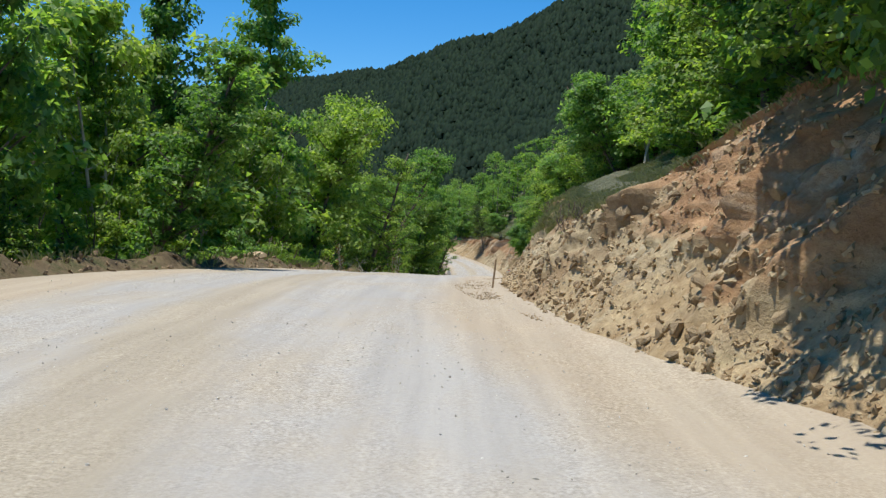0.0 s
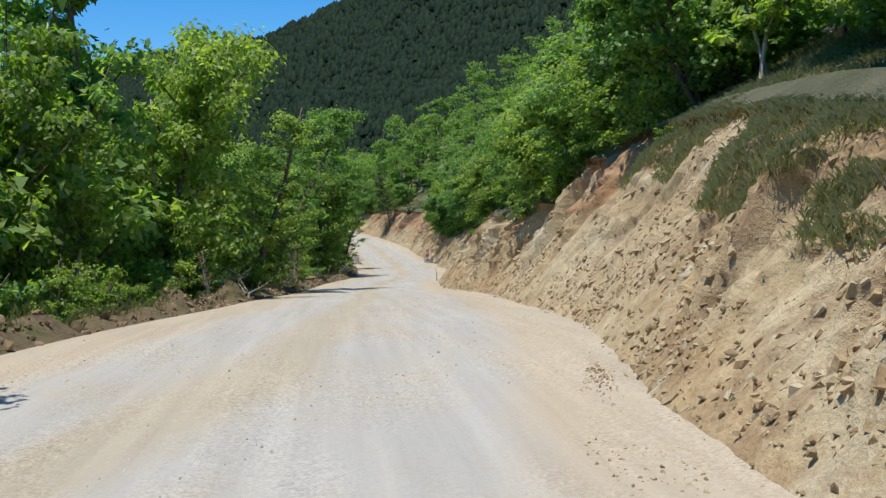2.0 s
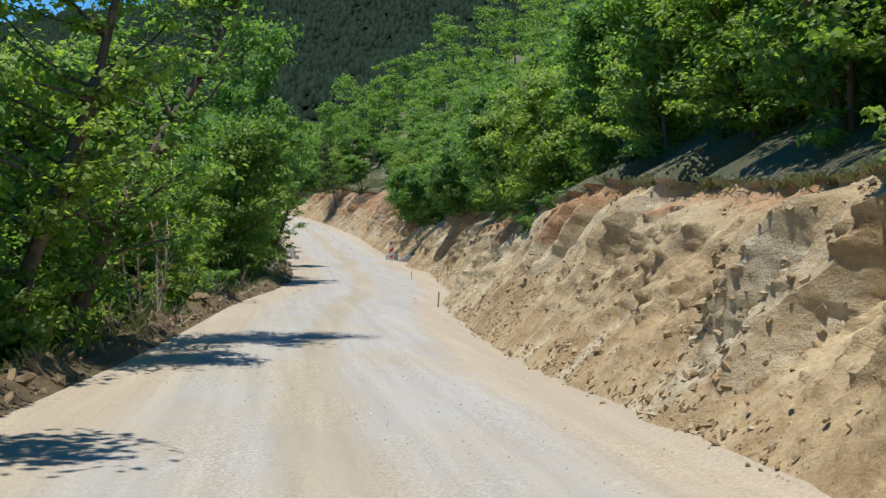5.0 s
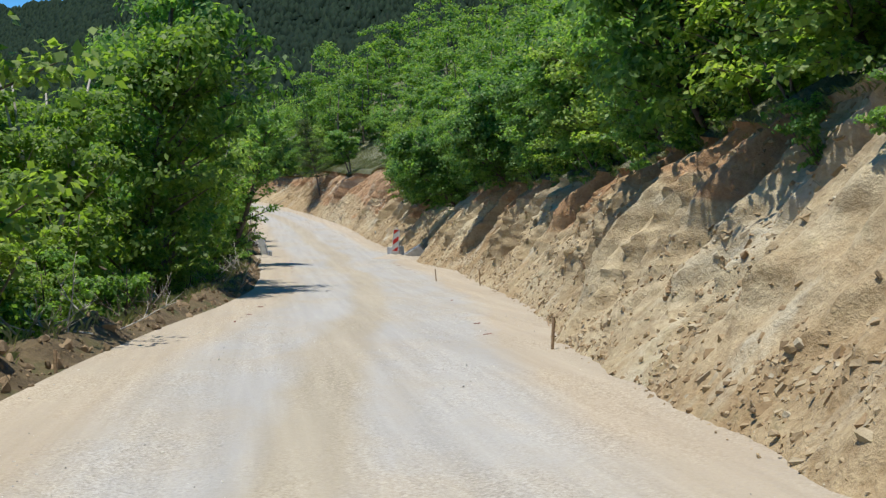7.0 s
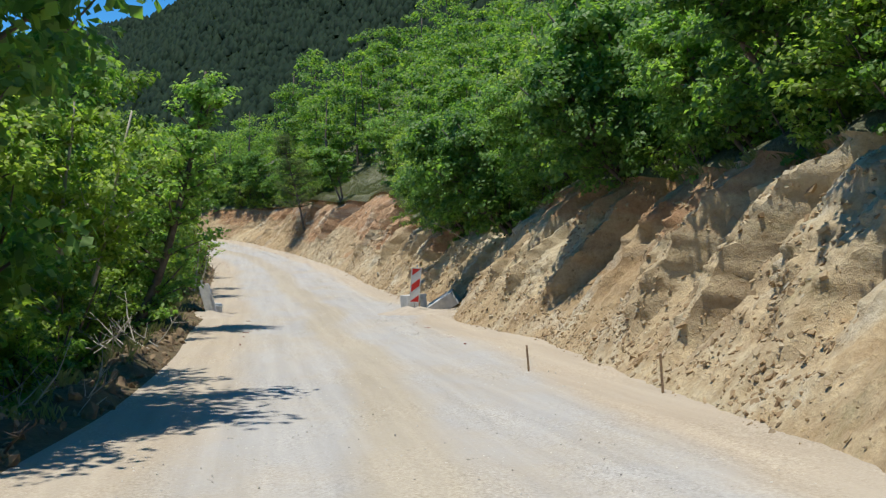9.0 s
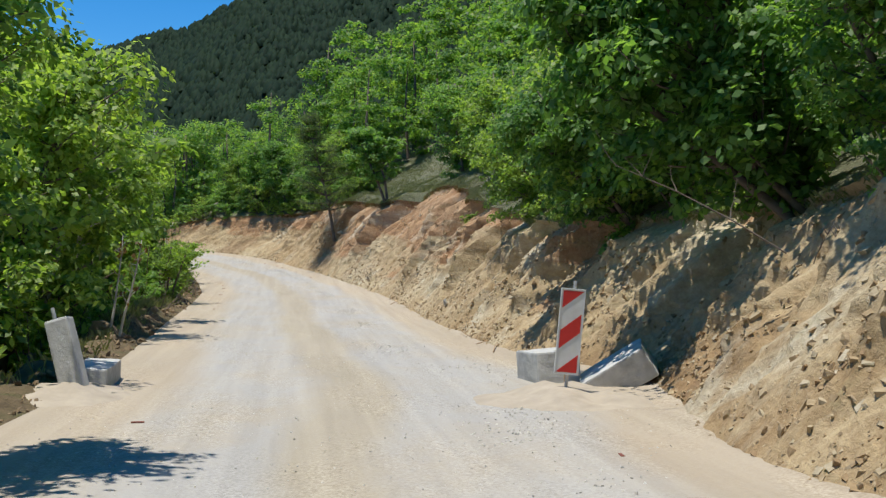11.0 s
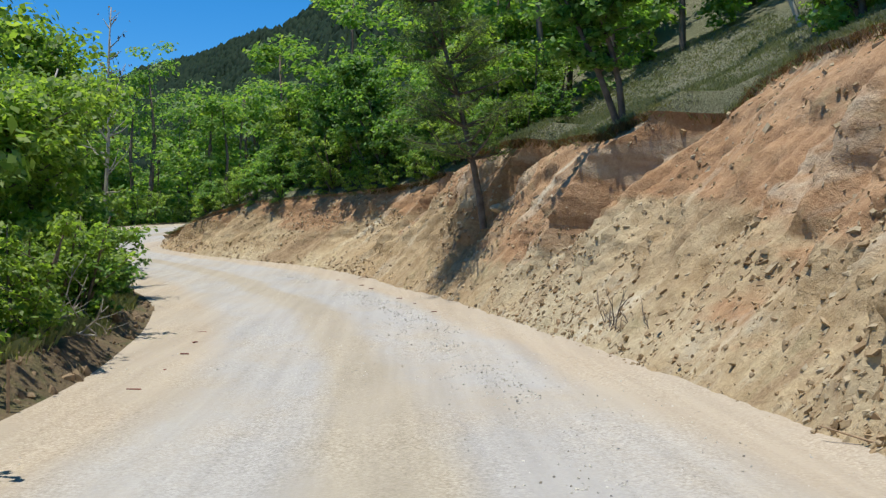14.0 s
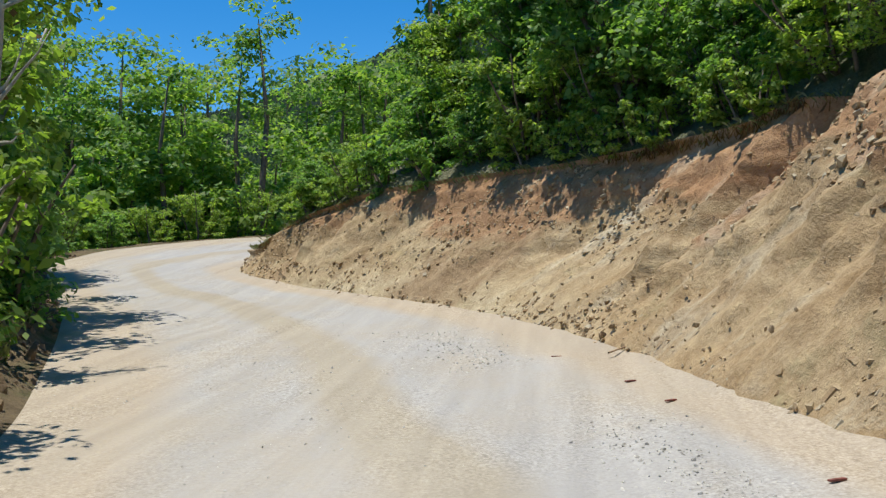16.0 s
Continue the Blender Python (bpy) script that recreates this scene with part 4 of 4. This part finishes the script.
for n, (y, d, turn) in enumerate(((110.6, -0.12, 70), (111.8, 0.1, 40), (127.3, 0.05, 115), (126.2, -0.1, 60), (113.4, -0.05, 100), (73.0, 0.0, 80), (147.9, 0.05, 60))):
    stick_rng = random.Random(500 + n)
    verts, faces = [], []
    br = limb(stick_rng, Vector((-0.45, 0, 0)), Vector((1, 0, 0)), 0.9, 0.08, 5)
    tube(verts, faces, [Vector((p.x, p.y, 0.0)) for p in br], [0.011, 0.011, 0.010, 0.009, 0.007, 0.005], 6)
    stick = tagged(new("stick"), "broken brown stick lying at the foot of the bank", "stick", "sticks at the bank foot")
    stick.matrix_basis = pose(edge_r(y) + d, y, road_z(y) + 0.06 + 0.4 * max(d, 0), 0, -8, turn)
    link_mesh("stem", verts, faces, MAT_WOOD, parent=stick)

verts, faces = [], []
pole_pts = [Vector((8.2, 101.6, -0.1)), Vector((7.75, 101.9, 0.25)), Vector((7.3, 102.2, 0.55)), Vector((7.0, 102.4, 0.72)), Vector((6.75, 102.5, 0.84))]
tube(verts, faces, pole_pts, [0.010, 0.009, 0.007, 0.005, 0.003], 7)
for i in (1, 2, 3, 3, 4):
    b2 = limb(rng, pole_pts[i], Vector((rng.uniform(-1, 0.2), rng.uniform(-0.6, 0.6), rng.uniform(0.2, 1))), rng.uniform(0.3, 0.7), 0.25, 4)
    tube(verts, faces, b2, [0.008, 0.006, 0.004, 0.003, 0.002], 4)
fallen = tagged(new("fallen_branch"), "long bare grey branch jutting out over the bank", "branch")
link_mesh("stem", verts, faces, MAT_BARK, parent=fallen)

# ---- stones ----


def stone_material(name, c):
    m, nt, b = material(name, 0.9)
    info = nt.nodes.new("ShaderNodeObjectInfo")
    geo = nt.nodes.new("ShaderNodeNewGeometry")
    f = math_node(nt, "FRACT", math_node(nt, "ADD", info.outputs["Random"], geo.outputs["Random Per Island"]))
    base = ramp(nt, f, [(0.0, tuple(v * 0.7 for v in c)), (0.5, c), (1.0, tuple(min(0.7, v * 1.35) for v in c))])
    g = noise_tex(nt, mapped(nt), 9.0, 5, 0.7)
    colour(nt, b, mix(nt, 0.6, base, ramp(nt, g, [(0.3, (0.28, 0.27, 0.25)), (0.7, (0.72, 0.72, 0.7))]), "SOFT_LIGHT"))
    bump(nt, b, g, 0.7, 0.04)
    return m


MAT_STONE = stone_material("ochre_stone", (0.36, 0.275, 0.175))
MAT_GREYSTONE = stone_material("pale_gravel", (0.44, 0.425, 0.39))
MAT_CLOD = stone_material("earth_clod", (0.22, 0.16, 0.10))
MAT_DEBRIS = stone_material("dry_debris", (0.33, 0.255, 0.165))


def stone_shape(seed, rings=4, sides=6):
    """An angular lump about one metre across, as vertices and faces."""
    r = np.random.default_rng(seed)
    bm = bmesh.new()
    bmesh.ops.create_icosphere(bm, subdivisions=1 if rings < 4 else 2, radius=0.5)
    cuts = [(Vector(r.normal(size=3)).normalized(), r.uniform(0.16, 0.36)) for _ in range(6)]
    sq = Vector((r.uniform(1.1, 1.7), r.uniform(0.8, 1.2), r.uniform(0.5, 0.9)))
    for v in bm.verts:
        v.co *= r.uniform(0.8, 1.2)
    for v in bm.verts:
        for n, d in cuts:
            over = v.co.dot(n) - d
            if over > 0:
                v.co -= n * over
        v.co = Vector((v.co.x * sq.x, v.co.y * sq.y, v.co.z * sq.z))
    bm.verts.ensure_lookup_table()
    out = [tuple(v.co) for v in bm.verts], [tuple(v.index for v in f.verts) for f in bm.faces]
    bm.free()
    return out


def scatter(name, label, category, spots, mat, seed, coarse=True, parent=None):
    """Many stones as one object: spots are x, y, z and size."""
    shapes = [stone_shape(seed + i, 3 if coarse else 4) for i in range(7)]
    r = np.random.default_rng(seed)
    allv, allf, base = [], [], 0
    for x, y, z, s in spots:
        v, f = shapes[r.integers(0, 7)]
        rot = np.array(Euler(r.uniform(0, 6.28, 3)).to_matrix()) * s
        allv.append(np.array(v) @ rot.T + (x, y, z))
        allf += [tuple(i + base for i in t) for t in f]
        base += len(v)
    return tagged(link_mesh(name, np.concatenate(allv).tolist(), allf, mat, smooth=False), label, category, kind="stuff")


r = random.Random(9)
spots = []
while len(spots) < 1000:
    y, k = r.uniform(2, 165), r.random() ** 1.5 * 0.97
    dense = 0.5 + 0.5 * math.sin(y * 0.35) + (1.6 if y < 17 else 0) + (0.8 if 96 < y < 128 else 0)
    if r.random() * 2 > dense * (1.15 - 0.6 * k):
        continue
    p = bank_point(y, k)
    spots.append((p.x - 0.02, p.y, p.z + 0.01, 0.03 + 0.09 * r.random() ** 4))
scatter("rubble", "broken ochre stones scattered over the bank", "stones", spots, MAT_STONE, 200)


def chip_material():
    m, nt, b = material("rock_chips", 0.92)
    geo = nt.nodes.new("ShaderNodeNewGeometry")
    c = ramp(nt, geo.outputs["Random Per Island"], [(0.0, (0.23, 0.155, 0.088)), (0.3, (0.31, 0.225, 0.132)), (0.6, (0.37, 0.285, 0.178)), (0.9, (0.385, 0.32, 0.22)), (1.0, (0.41, 0.36, 0.27))])
    g = noise_tex(nt, mapped(nt), 14.0, 4, 0.7)
    colour(nt, b, mix(nt, 0.6, c, ramp(nt, g, [(0.3, (0.28, 0.27, 0.25)), (0.7, (0.72, 0.72, 0.7))]), "SOFT_LIGHT"))
    bump(nt, b, g, 0.6, 0.03)
    return m


MAT_CHIP = chip_material()
CUBE_F = np.array([(0, 1, 3, 2), (4, 6, 7, 5), (0, 4, 5, 1), (2, 3, 7, 6), (0, 2, 6, 4), (1, 5, 7, 3)])


def chips(name, label, spots, seed):
    """Angular slivers of rock bedded in the face: spots are a point and a size."""
    q = np.random.default_rng(seed)
    n = len(spots)
    corner = np.array([(x, y, z) for x in (-0.5, 0.5) for y in (-0.5, 0.5) for z in (-0.5, 0.5)])
    v = corner[None] * q.uniform(0.45, 1.0, (n, 8, 3)) * np.stack([q.uniform(0.9, 2.0, n), q.uniform(0.6, 1.2, n), q.uniform(0.4, 0.85, n)], 1)[:, None]
    up = np.array([-0.72, 0.0, 0.69]) + q.normal(size=(n, 3)) * 0.38
    up /= np.linalg.norm(up, axis=1, keepdims=True)
    a = np.cross(up, np.array([0.3, 0.5, 0.6]) + q.normal(size=(n, 3)) * 0.5)
    a /= np.linalg.norm(a, axis=1, keepdims=True)
    b = np.cross(up, a)
    at, s = np.array([p[:3] for p in spots]), np.array([p[3] for p in spots])
    w = (v[:, :, :1] * a[:, None] + v[:, :, 1:2] * b[:, None] + v[:, :, 2:] * up[:, None]) * s[:, None, None] + at[:, None]
    faces = (CUBE_F[None] + 8 * np.arange(n)[:, None, None]).reshape(-1, 4)
    return tagged(link_mesh(name, w.reshape(-1, 3).tolist(), faces.tolist(), MAT_CHIP, smooth=False), label, "stones", kind="stuff")


spots = []
while len(spots) < 36000:
    y, k = r.uniform(1, 160), r.random() ** 1.2 * 0.98
    dense = 0.4 + 1.6 * fbm(y * 0.35, k * 2.2, 6.0, 3) + (0.35 if y < 16 else 0)
    if r.random() > dense:
        continue
    p = bank_point(y, k)
    spots.append((p.x + 0.006, p.y, p.z - 0.004, 0.025 + 0.06 * r.random() ** 2.6 + (0.035 * r.random() ** 4 if y < 17 else 0.05 * r.random() ** 9)))
chips("rock_chips", "angular ochre and grey rock chips bedded in the cut face", spots, 77)
spots = []
for _ in range(3600):
    y = r.uniform(2, 165)
    d = abs(r.gauss(0, 0.3)) - 0.08
    x = edge_r(y) + d
    z = road_z(y) + 0.02 if d < 0 else bank_point(y, min(1, max(0.01, d * SLOPE / cut_h(y)))).z
    spots.append((x, y, z, 0.02 + 0.07 * r.random() ** 3))
for _ in range(3600):
    y = r.uniform(12.5, 28)
    d = r.random() * 0.95 * math.exp(-((y - 19.5) / 6) ** 2)
    spots.append((edge_r(y) - d, y, road_z(y) - 0.004, 0.01 + 0.03 * r.random() ** 3))
scatter("toe_debris", "crumbled earth and stones along the foot of the bank", "stones", spots, MAT_DEBRIS, 220)
spots = []
for _ in range(2600):
    y = r.uniform(2, 165)
    x = edge_l(y) - abs(r.gauss(0.35, 0.4))
    spots.append((x, y, left_z(x, y) + 0.01, 0.04 + 0.2 * r.random() ** 3))
scatter("verge_clods", "dark earth clods and stones along the road edge", "stones", spots, MAT_CLOD, 240)
spots = []
for _ in range(22000):
    y = r.uniform(3, 152)
    k = min(0.97, max(0.03, r.choice((r.gauss(0.72, 0.1), r.gauss(0.3, 0.12), r.uniform(0.03, 0.97)))))
    if fbm(y * 0.16, k * 2.0, 12.0, 2) < -0.1:
        continue
    x = edge_l(y) + k * (edge_r(y) - edge_l(y))
    s = 0.009 + 0.022 * r.random() ** 2
    spots.append((x, y, road_z(y) + road_relief(x, y, k) - 0.12 * s, s))
for _ in range(7000):
    y, k = r.uniform(96, 150), r.gauss(0.735, 0.045)
    if fbm(y * 0.3, k * 3.0, 15.0, 2) < -0.05:
        continue
    x = edge_l(y) + k * (edge_r(y) - edge_l(y))
    s = 0.016 + 0.028 * r.random() ** 2
    spots.append((x, y, road_z(y) + road_relief(x, y, k) - 0.12 * s, s))
scatter("gravel", "loose pale gravel stones on the road", "gravel", spots, MAT_GREYSTONE, 260)

# boulders by the downhill edge
first = None
for n, (x, y, s) in enumerate(((-0.1, 112.9, 0.75), (-0.9, 126.2, 0.6), (-4.7, 45.8, 0.5), (-3.9, 52.8, 0.55), (-7.8, 20.4, 0.8), (-3.6, 50.2, 0.4), (-0.2, 129.2, 0.45), (-0.6, 127.4, 0.6), (-7.9, 17.5, 0.6), (-7.3, 22.6, 0.5), (-2.2, 68.2, 0.4), (-5.1, 29.5, 0.5))):
    m = pose(x - 0.1, y, left_z(x - 0.1, y) + 0.1 * s, 0, 0, n * 47) @ Matrix.Diagonal((s, s * 1.3, s, 1))
    v, f = stone_shape(300 + n % 4, 4)
    b = tagged(new("boulder"), "earth-caked boulder at the edge of the road", "boulder", "boulders at the road edge")
    b.matrix_basis = m
    link_mesh("body", v, f, MAT_STONE if n % 2 else MAT_CLOD, smooth=False, parent=b)
p = bank_point(142.0, 0.56)
b = tagged(new("boulder"), "pale rounded boulder lodged beside the pine", "boulder")
b.matrix_basis = pose(p.x, p.y, p.z, 0, 0, 30) @ Matrix.Diagonal((0.42, 0.42, 0.4, 1))
v, f = stone_shape(311, 4)
link_mesh("body", v, f, MAT_DEBRIS, smooth=False, parent=b)

p = bank_point(118.2, 0.14)
b = tagged(new("boulder"), "small whitish upright stone at the bank foot", "boulder")
b.matrix_basis = pose(p.x - 0.03, p.y, p.z + 0.08, 10, 0, 20) @ Matrix.Diagonal((0.14, 0.16, 0.42, 1))
v, f = stone_shape(312, 4)
link_mesh("body", v, f, MAT_GREYSTONE, smooth=False, parent=b)

# ---- dry grass ----


def grass(name, label, spots, seed, mat, height=0.065, droop=1.2):
    q = np.random.default_rng(seed)
    verts, faces = [], []
    for x, y, z in spots:
        for _ in range(6):
            a, h = q.uniform(0, 6.283), height * q.uniform(0.5, 1.3)
            bx, by = x + q.normal() * 0.05, y + q.normal() * 0.05
            dx, dy = math.cos(a) * h * droop * q.uniform(0.3, 1.2), math.sin(a) * h * droop * q.uniform(0.3, 1.2)
            w = 0.004
            n = len(verts)
            verts += [(bx - w * math.sin(a), by + w * math.cos(a), z - 0.02), (bx + w * math.sin(a), by - w * math.cos(a), z - 0.02),
                      (bx + dx * 0.5 + w * math.sin(a) * 0.7, by + dy * 0.5 - w * math.cos(a) * 0.7, z + h * 0.7), (bx + dx, by + dy, z + h * 0.85)]
            faces += [(n, n + 1, n + 2), (n, n + 2, n + 3)]
    return tagged(link_mesh(name, verts, faces, mat, smooth=False), label, "grass", kind="stuff")


spots = []
for _ in range(18000):
    y = r.uniform(123, 148)
    top = bank_point(y, 1.0)
    x = top.x + r.random() ** 1.4 * (6.5 if y > 135 else 2.6)
    spots.append((x, y, hill_z(x, y) if x > top.x + 0.9 else top.z + HILL * 0.9 * (x - top.x)))
grass("grass", "short dry grey-green grass on the slope above the bank", spots, 1, MAT_GRASSBLADE)
spots = []
while len(spots) < 26000:
    y = r.uniform(14, 35)
    k = r.uniform(0.55, 1.0)
    if fbm(y * 0.5, k * 2.0, 3.0, 3) + 1.6 * (k - 0.75) - 0.012 * abs(y - 25) < 0:
        continue
    p = bank_point(y, k)
    spots.append((p.x, p.y, p.z) if r.random() < 0.36 else (p.x + 2.2 * r.random(), y, 0))
    if spots[-1][2] == 0:
        x = bank_point(y, 1.0).x + 5.5 * r.random() ** 1.3
        spots[-1] = (x, y, hill_z(x, y))
grass("bank_grass", "thin grey-green grass creeping over the rounded bank top", spots, 4, MAT_GRASSBLADE, 0.065, 1.2)
spots = []
for _ in range(2600):
    y = r.uniform(3, 168)
    k = 1.0 - abs(r.gauss(0, 0.025))
    p = bank_point(y, k)
    spots.append((p.x - 0.02, p.y, p.z))
grass("grass_fringe", "ragged grass and roots hanging over the bank lip", spots, 2, MAT_GRASSBLADE, 0.07, 1.8)
spots = []
for _ in range(2200):
    y = r.choice((r.uniform(124, 152), r.uniform(24, 40), r.uniform(138, 148)))
    p = bank_point(y, 1.0 - 0.02 * r.random())
    spots.append((p.x - 0.05, p.y, p.z + 0.02))
grass("root_fringe", "brown roots hanging below the turf along the bank lip", spots, 5, MAT_DRYLEAF, -0.16, 0.5)
spots = []
for _ in range(5000):
    y = r.choice((r.uniform(5, 165), r.uniform(112, 150)))
    x = edge_l(y) - r.uniform(0.4, 2.2)
    spots.append((x, y, left_z(x, y)))
grass("verge_grass", "sparse green and dry grass under the roadside trees", spots, 3, MAT_GRASSBLADE, 0.2, 0.7)

# the stones of the near rock heap, one by one
shapes = []
for i in range(8):
    v, f = stone_shape(400 + i, 3)
    me = bpy.data.meshes.new("stone")
    me.from_pydata(v, [], f)
    me.materials.append(MAT_STONE)
    shapes.append(me)
for _ in range(290):
    y, k = r.uniform(4.5, 17.5), 0.02 + 0.8 * r.random() ** 1.3
    p = bank_point(y, k)
    s = 0.06 + 0.14 * r.random() ** 3
    ob = new("stone", r.choice(shapes))
    ob.matrix_basis = pose(p.x - 0.03, p.y, p.z + 0.02, r.uniform(0, 360), r.uniform(0, 360), r.uniform(0, 360)) @ Matrix.Diagonal((s, s, s, 1))
    ob.parent = bank
